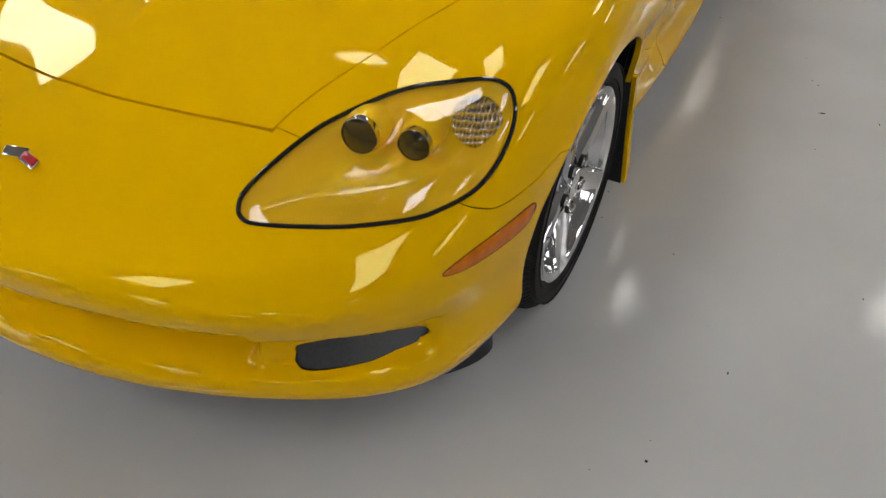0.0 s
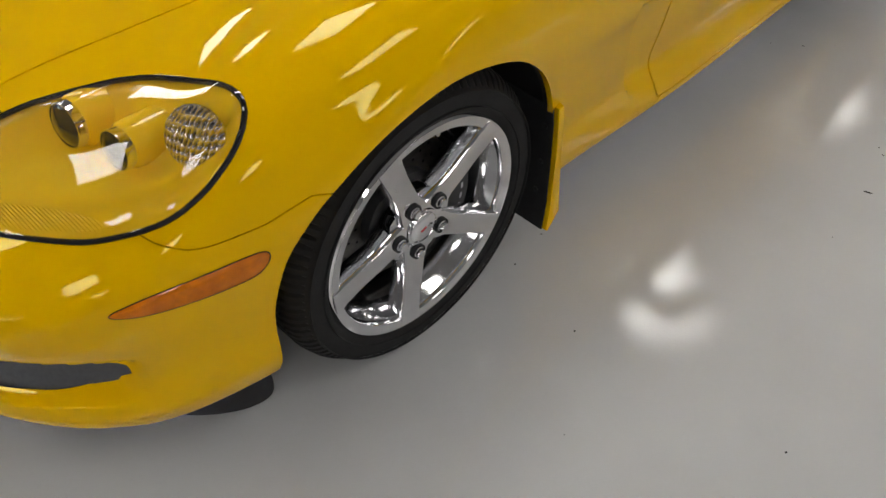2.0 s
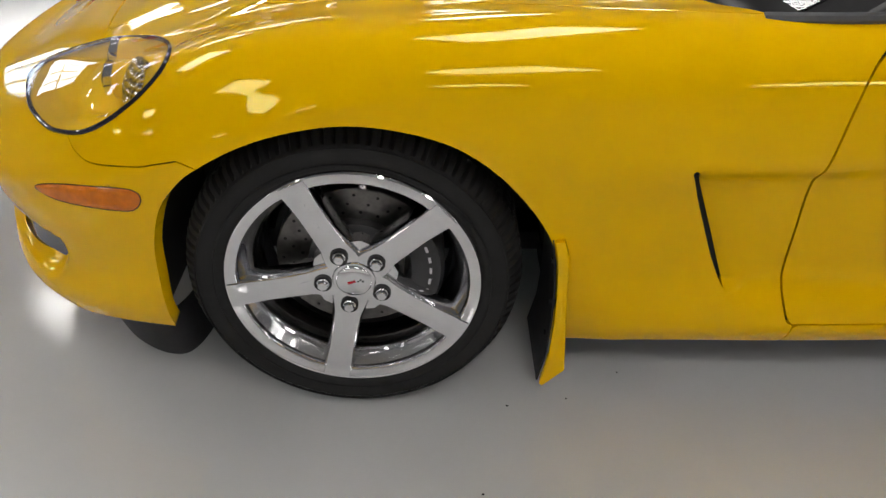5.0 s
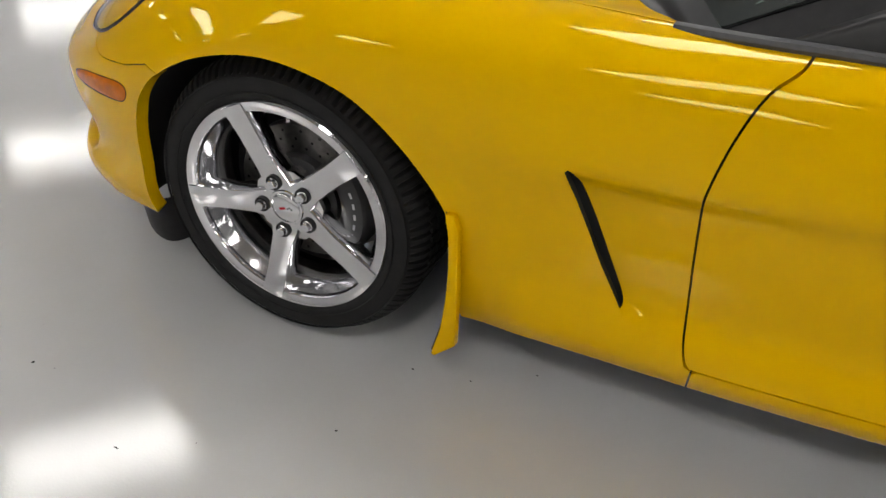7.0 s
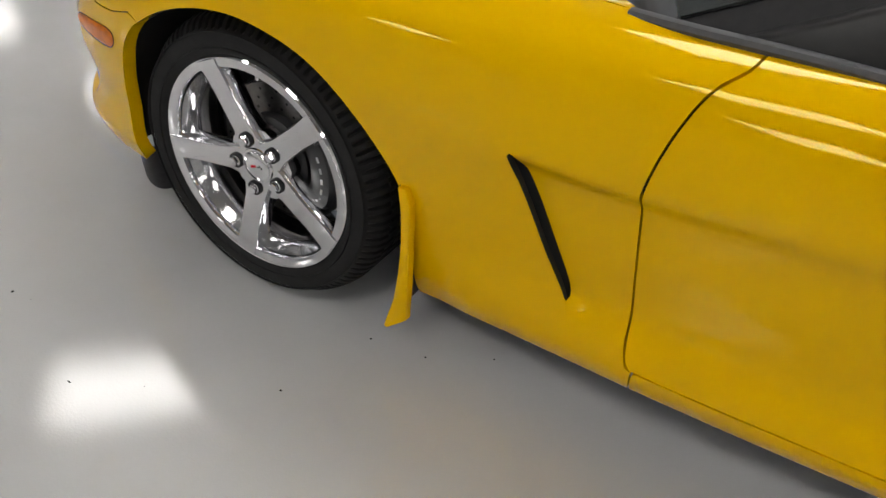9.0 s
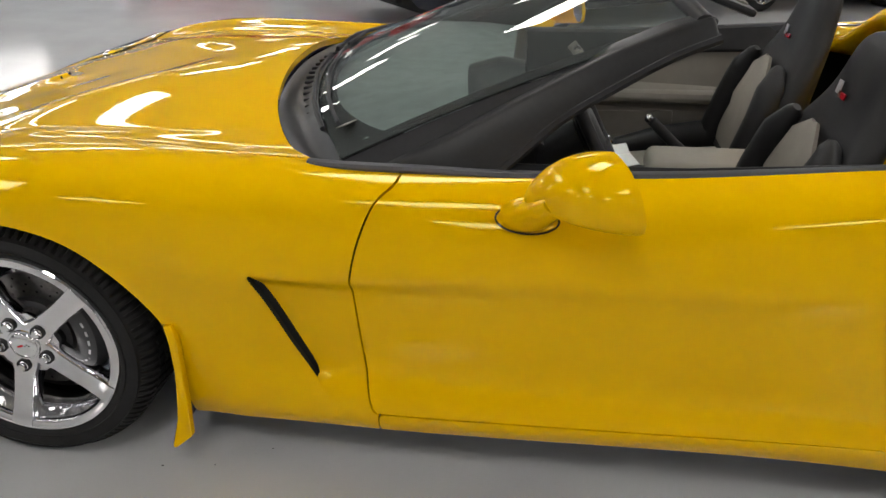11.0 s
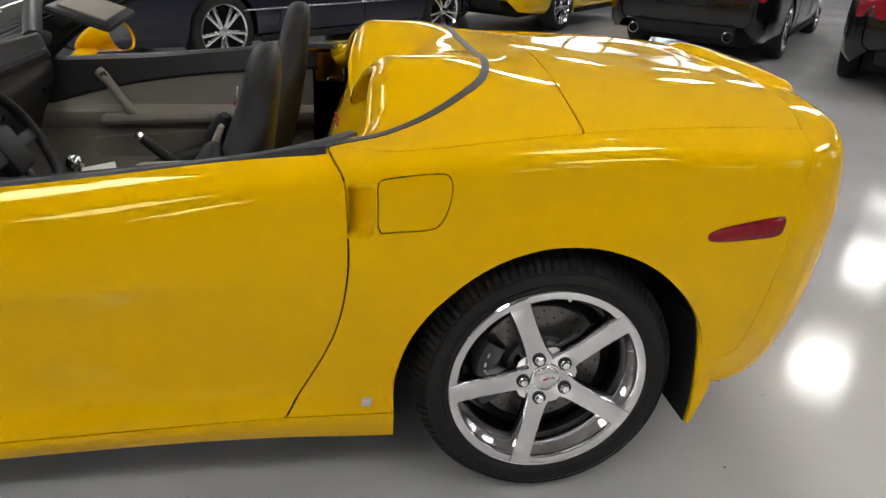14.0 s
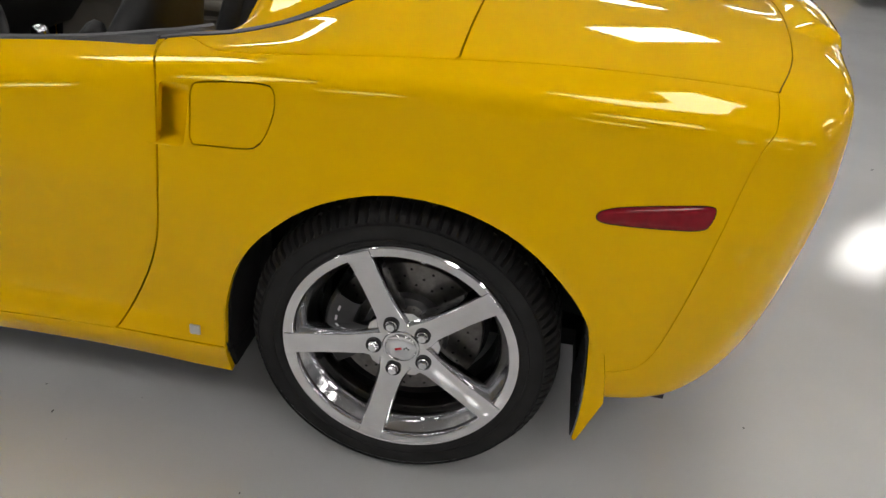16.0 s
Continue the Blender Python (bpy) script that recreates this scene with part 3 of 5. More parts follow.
def glazed_wall(name, along_x, at, start, end, win0, win1, sill, head, window, beyond, paint):
    """A wall with one wide glazed opening, mullions and daylight outside."""
    def piece(a, b, z0, z1):
        if along_x:
            return (a, b, at, at + .2, z0, z1)
        return (at, at + .2, a, b, z0, z1)
    bm = None
    for p in (piece(start, win0, 0, CEILING), piece(win1, end, 0, CEILING), piece(win0, win1, 0, sill), piece(win0, win1, head, CEILING)):
        bm = box(p[1] - p[0], p[3] - p[2], p[5] - p[4], pose((p[0] + p[1]) / 2, (p[2] + p[3]) / 2, (p[4] + p[5]) / 2), 0, bm)
    tagged(part(name, bm, paint, smooth=False), "hall wall with a wide glazed opening", "wall", kind="structure")
    frame_ob = tagged(new(window), "tall glazed opening with pale mullions and daylight outside", "window", kind="structure")
    count = max(2, round((win1 - win0) / 1.1))
    mid = at + .1
    for k in range(count + 1):
        c = win0 + (win1 - win0) * k / count
        size = (.07, .08) if along_x else (.08, .07)
        pos = (c, mid) if along_x else (mid, c)
        part("mullion", box(size[0], size[1], head - sill, pose(pos[0], pos[1], (sill + head) / 2), .006), WHITE, frame_ob)
    for z in (sill + .03, (sill + head) / 2, head - .03):
        size = (win1 - win0, .07) if along_x else (.07, win1 - win0)
        pos = ((win0 + win1) / 2, mid) if along_x else (mid, (win0 + win1) / 2)
        part("rail", box(size[0], size[1], .06, pose(pos[0], pos[1], z), .006), WHITE, frame_ob)
    size = (win1 - win0 + 1, .02) if along_x else (.02, win1 - win0 + 1)
    out = at + .9 if at > 0 else at - .7
    pos = ((win0 + win1) / 2, out) if along_x else (out, (win0 + win1) / 2)
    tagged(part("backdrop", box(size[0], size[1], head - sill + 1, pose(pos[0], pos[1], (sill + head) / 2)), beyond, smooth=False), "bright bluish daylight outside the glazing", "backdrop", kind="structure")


glazed_wall("wall_north", True, 16, -12, 16, 7.5, 12.5, .9, 2.9, "window_1", DIM_DAYLIGHT, WALL)
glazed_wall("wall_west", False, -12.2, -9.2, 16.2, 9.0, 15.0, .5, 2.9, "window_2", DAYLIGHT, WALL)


def ceiling_light():
    ob = thing("ceiling_light", "long flat white LED panel set under the ceiling", "ceiling light", pose(0, 0, CEILING), "LED panels under the ceiling")
    bm = None
    for sx, sy, px, py in ((1.22, 0.03, 0, 0.3), (1.22, 0.03, 0, -0.3), (0.03, 0.57, 0.6, 0), (0.03, 0.57, -0.6, 0)):
        bm = box(sx, sy, 0.05, pose(px, py, -0.025), 0.004, bm)
    part("frame", bm, WHITE, ob)
    part("diffuser", box(1.17, 0.57, 0.01, pose(0, 0, -0.035)), LIGHT, ob, smooth=False)
    return ob


first_light = ceiling_light()
# the car stands askew under rows of panels that run at 46 degrees to it, every second row shifted by half a step
HALL = radians(46)
NUDGED = {(1, -1): .15, (-1, 0): -.45, (-1, 1): 1.0, (0, 2): .5}
LIGHT_SPOTS = []
for row in range(-6, 9):
    for step in range(-5, 6):
        u, v = .60 + 4.6 * step + (2.3 if row % 2 else 0) + NUDGED.get((row, step), 0), -.22 + 2.37 * row
        x, y = u * math.cos(HALL) - v * math.sin(HALL), u * math.sin(HALL) + v * math.cos(HALL)
        if -11 < x < 15 and -8.6 < y < 15:
            LIGHT_SPOTS.append((x, y))
for n, (x, y) in enumerate(LIGHT_SPOTS):
    at = pose(x, y, CEILING, 0, 0, math.degrees(HALL))
    if n:
        copy_thing(first_light, at)
    else:
        first_light.matrix_basis = at


# ---- small dirt on the floor ----
def floor_dirt():
    rng = random.Random(5)
    bm = bmesh.new()
    for _ in range(150):
        x, y = rng.uniform(-1.6, 5.2), rng.uniform(-2.4, -.75)
        if rng.random() < .4:
            x, y = rng.uniform(3.4, 6.5), rng.uniform(-1.2, 4)
        size, a = rng.choice((.0012, .0018, .0025, .004)), rng.uniform(0, 6.28)
        long = size * rng.choice((1, 1.4, 3.5))
        c, q = math.cos(a), math.sin(a)
        base = [bm.verts.new((x + px * long * c - py * size * q, y + px * long * q + py * size * c, .0004)) for px, py in ((-1, -.5), (.6, -1), (1, .5), (-.4, 1))]
        tip = bm.verts.new((x, y, .0004 + size * .5))
        for k in range(4):
            bm.faces.new((base[k], base[(k + 1) % 4], tip))
    tagged(part("floor_dirt", bm, LINER, smooth=False), "tiny dark specks of dirt on the grey floor", "dirt", kind="stuff")


floor_dirt()

drain = thing("floor_drain", "round dark metal drain cover let into the floor", "drain", pose(-2.82, 2.36, 0))
part("rim", lathe([(.118, .0), (.118, .003), (.108, .004), (.104, .002)], 40), STEEL, drain)
part("cover", lathe([(.104, .002), (.06, .003), (.0005, .003)], 40), CALIPER, drain)
for k in range(8):
    part("slot", box(.07, .007, .002, pose(0, 0, .0035, 0, 0, 45 * k) @ pose(.058, 0, 0), 0), LINER, drain, smooth=False)
# ---- the yellow car: outlines of its panels ----
car = thing("sports_car", "bright yellow two-seat convertible with its roof down", "car")
ARCH_F = [(-.362, -.1), (-.362, .21), (-.364, .326), (-.358, .41), (-.331, .497), (-.287, .556), (-.247, .589), (-.168, .634), (-.077, .664), (.016, .675), (.112, .662), (.195, .632), (.266, .577), (.33, .497), (.375, .41), (.392, .30), (.395, .15), (.395, -.1)]
ARCH_R = [(2.295, -.1), (2.295, .15), (2.292, .33), (2.303, .41), (2.335, .50), (2.395, .585), (2.49, .665), (2.60, .710), (2.70, .721), (2.80, .708), (2.90, .667), (2.985, .598), (3.05, .515), (3.085, .42), (3.10, .30), (3.10, .15), (3.10, -.1)]
HOOD = [(-.592, -.1), (-.592, 0), (-.59, .09), (-.574, .22), (-.558, .34), (-.543, .430), (-.535, .436), (-.435, .465), (-.323, .512), (-.205, .560), (-.05, .622), (.12, .668), (.33, .715), (.55, .748), (.70, .764), (.705, .757), (.638, .67), (.568, .535), (.52, .397), (.494, .249), (.48, .1), (.478, 0), (.478, -.1)]
COCKPIT = [(.478, -.1), (.478, 0), (.48, .1), (.494, .249), (.52, .397), (.568, .535), (.638, .67), (.71, .765), (.80, .782), (.95, .782), (1.5, .765), (2.0, .735), (2.13, .70), (2.205, .645), (2.25, .56), (2.265, .45), (2.285, .36), (2.265, .27), (2.245, .18), (2.24, 0), (2.24, -.1)]
NOSE = [(-1.3, -.1), (-.2, -.1), (-.2, .40), (-.247, .589), (-.35, .579), (-.441, .568), (-.477, .575), (-.502, .592), (-.53, .64), (-.535, .70), (-.535, 1.2), (-1.3, 1.2)]
LAMP = [(-.704, .475), (-.690, .458), (-.655, .453), (-.577, .477), (-.495, .515), (-.421, .568), (-.352, .642), (-.312, .735), (-.300, .785), (-.311, .809), (-.349, .825), (-.408, .828), (-.469, .814), (-.53, .777), (-.577, .734), (-.635, .654), (-.678, .567), (-.703, .50)]
BAND = [(-.692, .505), (-.665, .567), (-.624, .648), (-.568, .724), (-.53, .758), (-.575, .66), (-.62, .585), (-.66, .51), (-.68, .495)]
DOOR = [(.915, .90), (.908, .815), (.863, .771), (.835, .704), (.818, .625), (.815, .562), (.826, .43), (.842, .29), (.862, .229), (.875, .228), (1.179, .241), (1.567, .252), (2.018, .267), (2.03, .270), (2.115, .422), (2.159, .534), (2.18, .657), (2.182, .757), (2.178, .852), (2.168, .886), (2.14, .915), (2.10, .96), (1.5, 1.05), (.95, .95)]
ROCKER = [(.872, .228), (.872, -.1), (2.6, -.1), (2.6, .277), (2.03, .270), (1.567, .252), (1.179, .241)]
TAIL = [(3.332, 1.3), (3.332, .951), (3.303, .876), (3.274, .762), (3.232, .56), (3.205, .44), (3.17, .39), (3.10, .372), (3.0, .37), (3.0, -.1), (4.2, -.1), (4.2, 1.3)]
SHOULDER = [(2.0, -.2), (2.0, .60), (2.10, .66), (2.20, .725), (2.264, .777), (2.36, .788), (2.518, .783), (2.745, .768), (2.94, .749), (3.33, .719), (3.335, .715), (3.375, .60), (3.398, .48), (3.415, .35), (3.43, .2), (3.438, 0), (3.438, -.2)]
BOOT = [(2.778, -.2), (2.778, 0), (2.774, .1), (2.762, .3), (2.748, .588), (2.743, .76), (2.743, .9), (4.0, .9), (4.0, -.2)]
VENT = [(.590, .590), (.600, .591), (.620, .548), (.661, .455), (.695, .375), (.721, .313), (.715, .311), (.6745, .390), (.6465, .455), (.6185, .520), (.598, .570)]
FUEL = [(2.250, .860), (2.258, .870), (2.30, .877), (2.36, .883), (2.402, .883), (2.414, .872), (2.415, .838), (2.401, .793), (2.382, .768), (2.352, .761), (2.29, .758), (2.258, .756), (2.250, .763), (2.2495, .813)]
GRIP = [(2.184, .864), (2.215, .866), (2.247, .864), (2.243, .81), (2.237, .748), (2.21, .746), (2.184, .747)]
SIDE_LAMP_F = [(-.584, .488), (-.565, .501), (-.50, .519), (-.40, .534), (-.366, .532), (-.359, .517), (-.371, .497), (-.395, .487), (-.475, .481), (-.545, .479)]
SIDE_LAMP_R = [(3.036, .735), (3.046, .746), (3.08, .756), (3.157, .767), (3.232, .773), (3.247, .764), (3.241, .738), (3.228, .728), (3.187, .724), (3.084, .722), (3.045, .725)]
MOUTH = [(-.3, .452), (0, .455), (.25, .452), (.43, .434), (.52, .414), (.545, .39), (.535, .33), (.50, .285), (.40, .272), (.2, .268), (0, .268), (-.3, .268)]
FOG = [(.580, .318), (.586, .340), (.65, .352), (.703, .349), (.75, .338), (.780, .322), (.770, .309), (.73, .296), (.681, .290), (.588, .291)]
STRIP = [(2.0, -.2), (2.0, .69), (2.19, .695), (2.33, .640), (2.457, .572), (2.545, .487), (2.582, .36), (2.592, .2), (2.594, 0), (2.594, -.2)]

arches = [outside("xz", ARCH_F, 0, 5), outside("xz", ARCH_R, 0, 5), outside("xw", COCKPIT, 0, 5)]
THIN, WIDE = 0.0011, 0.0021
ahead = lambda v: v[:, 0] + 0.3
behind = lambda v: 2.0 - v[:, 0]


def arch_lip(v):
    """The low flare that follows each wheel arch."""
    out = np.zeros(len(v))
    for arch in (ARCH_F, ARCH_R):
        d = polygon_field("xz", arch, 5)(v)
        wide = .068 * np.clip((v[:, 2] - .40) / .22, 0, 1)
        out -= .0035 * ramp((wide - d) / .055) * (v[:, 1] < -.6)
    return out


def panel(name, fields, depth=0.014, both=True, parent=None, mat=None, label=""):
    """A body panel cut from the skin, with turned-in edges; on both sides, or across the middle."""
    v, f = cut_skin(fields)
    if name in ("front_fender", "door"):
        v = v + np.outer(cove_depth(v), (0, 1, 0))
    if name in ("front_fender", "door", "rocker_panel", "rear_fender"):
        v = v + np.outer(kick_out(v), (0, 1, 0))
    if name in ("front_bumper", "front_fender", "rear_fender"):
        v = v + np.outer(arch_lip(v), (0, 1, 0))
    sheet = flanged(v, f, depth)
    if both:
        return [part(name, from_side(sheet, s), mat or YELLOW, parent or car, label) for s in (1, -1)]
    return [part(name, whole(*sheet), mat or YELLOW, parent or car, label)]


bumper = panel("front_bumper", arches + [inside("xz", NOSE, THIN, 3), outside("xw", HOOD, .0034, 4), outside("xw", LAMP, 0, 5), outside("wz", FOG, 0, 5)], 0.03, False)[0]
panel("hood", [inside("xw", HOOD, WIDE, 4)], 0.02, False)
front_fenders = panel("front_fender", arches + [outside("xz", NOSE, THIN, 3), outside("xw", HOOD, THIN, 4), outside("xw", LAMP, 0, 5), outside("xz", DOOR, WIDE, 4), outside("xz", ROCKER, .0016, 0), outside("xz", VENT, 0, 5), lambda v: v[:, 0] - 1.0])
slit = polygon_field("xz", VENT, 5)
for ob in front_fenders:
    ob.data.materials.append(LINER)
    mids = np.array([tuple(p.center) for p in ob.data.polygons])
    for p, d in zip(ob.data.polygons, slit(mids)):
        if d < .0006 and p.center.z > .309 and abs(p.normal.y) < .75:
            p.material_index = 1
doors = panel("door", [outside("xw", COCKPIT, 0, 5), inside("xz", DOOR, WIDE, 4)], 0.02)
panel("rocker_panel", arches + [inside("xz", ROCKER, .0016, 0)])
quarters = panel("rear_fender", arches + [outside("xz", DOOR, WIDE, 4), outside("xz", ROCKER, .0016, 0), outside("xz", TAIL, .0007, 3), outside("xw", SHOULDER, THIN, 4), outside("xz", FUEL, .0017, 5), outside("xz", GRIP, 0, 0), lambda v: 1.9 - v[:, 0]])
panel("tonneau_cover", [outside("xw", COCKPIT, 0, 5), inside("xw", SHOULDER, THIN, 4), outside("xw", BOOT, WIDE, 4), outside("xz", DOOR, WIDE, 4), lambda v: 2.0 - v[:, 0]], 0.018, False)
panel("boot_lid", [inside("xw", SHOULDER, THIN, 4), inside("xw", BOOT, WIDE, 4)], 0.02, False)
panel("rear_bumper", arches + [inside("xz", TAIL, .0007, 3), outside("xw", SHOULDER, THIN, 4)], 0.02, False)

# a black shell added behind the skin, so that all the gaps show dark
inner = moved(cut_skin(arches + [outside("wz", MOUTH, 0, 4), outside("xw", LAMP, 0, 5), outside("xz", [(2.13, .874), (2.255, .874), (2.25, .738), (2.13, .738)], 0, 0), outside("xz", VENT, -.012, 5)]), 0.026)
part("gap_shade_shell", whole(*inner), LINER, car)
pan = None
for x0, x1, hw in ((-.62, -.38, .52), (-.38, .40, .52), (.40, 2.28, .80), (2.28, 3.08, .50), (3.08, 3.30, .66)):
    pan = box(x1 - x0, 2 * hw, .05, pose((x0 + x1) / 2, 0, .185), 0, pan)
part("floor_pan", pan, LINER, car, smooth=False)

# ---- lamps, fillers and trim set into the skin ----
from mathutils.bvhtree import BVHTree
SKIN_TREE = BVHTree.FromPolygons([Vector(v) for v in SKIN_VERTS], SKIN_FACES)


def on_flank(x, z):
    hit = SKIN_TREE.ray_cast(Vector((x, -1.5, z)), Vector((0, 1, 0)))
    return np.array(hit[0]), np.array(hit[1] if hit[1].y < 0 else -hit[1])


def lens_on_flank(outline, n=44, m=9):
    """A bulged lens over the flank, inside an outline in x and z."""
    loop = np.array(smooth_curve(outline, 6, True))
    lo, hi = loop[:, 0].min() + .0008, loop[:, 0].max() - .0008
    v = []
    for i in range(n):
        k = .5 - .5 * math.cos(math.pi * i / (n - 1))
        x = lo + (hi - lo) * k
        zs = []
        for p, q in zip(loop, np.roll(loop, -1, 0)):
            if (p[0] - x) * (q[0] - x) < 0:
                zs.append(p[1] + (q[1] - p[1]) * (x - p[0]) / (q[0] - p[0]))
        z0, z1 = min(zs), max(zs)
        for j in range(m):
            t = j / (m - 1)
            p, d = on_flank(x, z0 + (z1 - z0) * t)
            v.append(p + d * (.0008 + .006 * (1 - abs(2 * t - 1) ** 4) * (1 - abs(2 * k - 1) ** 8)))
    ring = [tuple(p + d * .001) for p, d in (on_flank(x, z) for x, z in loop)]
    return (np.array(v), grid_faces(n, m)), ring


def fog_lens(n=30, m=9):
    """A smooth lens that fills the fog lamp's opening, a little back from the edge."""
    loop = np.array(smooth_curve(FOG, 6, True))
    mid = loop.mean(0)
    wide = mid + (loop - mid) * (1 + .010 / np.linalg.norm(loop - mid, axis=1))[:, None]
    hits = np.array([SKIN_TREE.ray_cast(Vector((-1.5, -w, z)), Vector((1, 0, 0)))[0] for w, z in wide])
    terms = lambda w, z: np.stack([np.ones_like(w), w, z, w * w, w * z], -1)
    fit = np.linalg.lstsq(terms(-hits[:, 1], hits[:, 2]), hits[:, 0], rcond=None)[0]
    lo, hi = wide[:, 0].min() + .001, wide[:, 0].max() - .001
    v = []
    for i in range(n):
        w = lo + (hi - lo) * (.5 - .5 * math.cos(math.pi * i / (n - 1)))
        zs = [p[1] + (q[1] - p[1]) * (w - p[0]) / (q[0] - p[0]) for p, q in zip(wide, np.roll(wide, -1, 0)) if (p[0] - w) * (q[0] - w) < 0]
        for z in np.linspace(min(zs), max(zs), m):
            v.append((float(terms(np.array(w), np.array(z)) @ fit) + .019, -w, z))
    return np.array(v), grid_faces(n, m)


for side, bodypart, quarter in ((1, front_fenders[0], quarters[0]), (-1, front_fenders[1], quarters[1])):
    part("fuel_door" if side > 0 else "fuel_door_blank", from_side(flanged(*cut_skin([inside("xz", FUEL, .0010, 5), lambda v: .6 + v[:, 1]]), 0.01), side), YELLOW, quarter)
    grip = cut_skin([inside("xz", [(2.158, .864)] + GRIP[1:6] + [(2.158, .747)], -.001, 0), lambda v: .6 + v[:, 1]])
    grip = largest(*grip)
    scoop = lambda v: .044 * np.clip((2.247 - v[:, 0]) / .06, 0, 1.3) * ramp((v[:, 2] - .750) / .010) * ramp((.862 - v[:, 2]) / .010)
    part("handle_recess", from_side(moved(grip, scoop), side), YELLOW, quarter)
    part("vent_mouth", from_side(moved(cut_skin([inside("xz", VENT, -.01, 5), lambda v: v[:, 0] - 1.0]), .045), side), LINER, bodypart)
    for outline, mat, owner, words in ((SIDE_LAMP_F, AMBER, bumper, "amber side marker lamp"), (SIDE_LAMP_R, RED_LENS, quarter, "dark red side marker lamp")):
        sheet, ring = lens_on_flank(outline)
        lamp = part("side_marker", from_side(sheet, side), mat, owner, words)
        part("marker_seal", tube([(p[0], p[1] * side, p[2]) for p in ring], .0010, 6, True), GASKET, lamp)
    fog = part("fog_lamp", from_side(fog_lens(), side), DARK_LENS, bumper, "smoked grey fog lamp lens")
    part("key_badge", box(.024, .006, .024, pose(2.2255, -.882 * side, .312), .0015), BADGE_GREY, quarter, "small square silver badge")

part("seal_strip", whole(*flanged(*moved(cut_skin([near("xw", STRIP, .0105, 5), lambda v: 2.12 - v[:, 0], outside("xw", COCKPIT, 0, 5)]), -.003), .006)), GREY_SEAL, car, "dark grey rubber strip round the tonneau")


badge_bm = None
for s in (1, -1):
    badge_bm = box(.022, .052, .005, pose(-.757 + .004 * s, .022 * s, .589, 0, -25, 14 * s), .002, badge_bm)
nose_badge = part("nose_badge", badge_bm, CHROME, bumper, "small crossed-flag nose badge in red and chrome")
part("badge_field", box(.017, .046, .004, pose(-.7600, -.023, .5925, 0, -25, -14), .001), BADGE_RED, nose_badge)


# ---- headlamps ----
def headlamp(side):
    sx = lambda s: from_side(s, side)
    patch = cut_skin([inside("xw", LAMP, -.002, 5)])
    edge = polygon_field("xw", LAMP, 5)

    def bowl(v):
        d = ramp(-edge(v) / .075)
        lean = .45 + .55 * ramp((v[:, 0] + .66) / .30)
        pods = 0
        for x, w, reach in ((-.480, .583, .048), (-.457, .684, .045)):
            pods = pods + np.exp(-((-v[:, 1] - w) / reach) ** 2) * ramp((v[:, 0] - x + .012) / .045)
        return .006 + .060 * d * lean - .030 * np.minimum(pods, 1) * d

    base = part("headlight", sx(moved(patch, bowl)), LIT_YELLOW, bumper, "large swept headlamp under a clear cover")
    band = moved(cut_skin([inside("xw", BAND, 0, 5)]), lambda v: bowl(v) - .0012)
    part("ribbed_band", sx(band), RIBBED, base, "finely dimpled yellow strip inside the lamp")
    loop = smooth_curve(LAMP, 5, True)
    from mathutils.bvhtree import BVHTree
    tree = BVHTree.FromPolygons([Vector(v) for v in SKIN_VERTS], SKIN_FACES)
    ring = []
    for x, w in loop:
        hit = tree.ray_cast(Vector((x - .10, -w - .16, 1.5)), (Vector((.10, .16, -.90))).normalized())[0]
        close = tree.find_nearest(Vector((x, -w, hit.z if hit else .65)))[0]
        ring.append((close.x, close.y * side, close.z))
    part("gasket", tube(ring, .0046, 8, True), GASKET, base)
    cover = moved(cut_skin([inside("xw", LAMP, .001, 5)]), lambda v: -.003 - .026 * (1 - (1 - np.clip(-edge(v) / .15, 0, 1)) ** 2))
    glass_ob = part("cover", sx(cover), COVER, base, "clear glossy lamp cover")
    glass_ob.visible_shadow = False
    for x, w, z, r in ((-.480, .583, .653, .037), (-.457, .684, .652, .0325)):
        pod = part("projector", lathe([(r * .99, -.02), (r * 1.0, .0), (r * .98, .003), (r * .93, .003), (r * .92, .0)], 40, pose(x, -w * side, z, 0, -82, 8 * side)), CHROME, base, "round projector lamp with a chrome ring")
        part("lens", lathe([(r * .93, .001), (r * .7, .006), (r * .4, .010), (0.0005, .012)], 40, pose(x, -w * side, z, 0, -82, 8 * side)), PROJECTOR, base)
        part("pod_housing", lathe([(r * .80, .0), (r * 1.12, -.02), (r * 1.25, -.09), (r * 1.3, -.14)], 32, pose(x, -w * side, z, 0, -82, 8 * side)), LIT_YELLOW, base)
    at = pose(-.374, -.770 * side, .680, 0, -62, 30 * side)
    part("signal_bowl", lathe([(.047, .0), (.042, -.018), (.026, -.034), (.0005, -.040)], 40, at), CHROME, base)
    dome = lathe([(.048 * math.cos(a), .015 * math.sin(a)) for a in np.linspace(0, 1.56, 22)], 72, None, wobble=lambda i, j, r, h: (r, h + (.0011 * math.sin(j * 3.1) * math.sin(i * 1.1) if j else 0)))
    dome.transform(at)
    part("signal_lens", dome, FLUTED, base, "silvery fluted turn signal lens")


headlamp(1)
headlamp(-1)


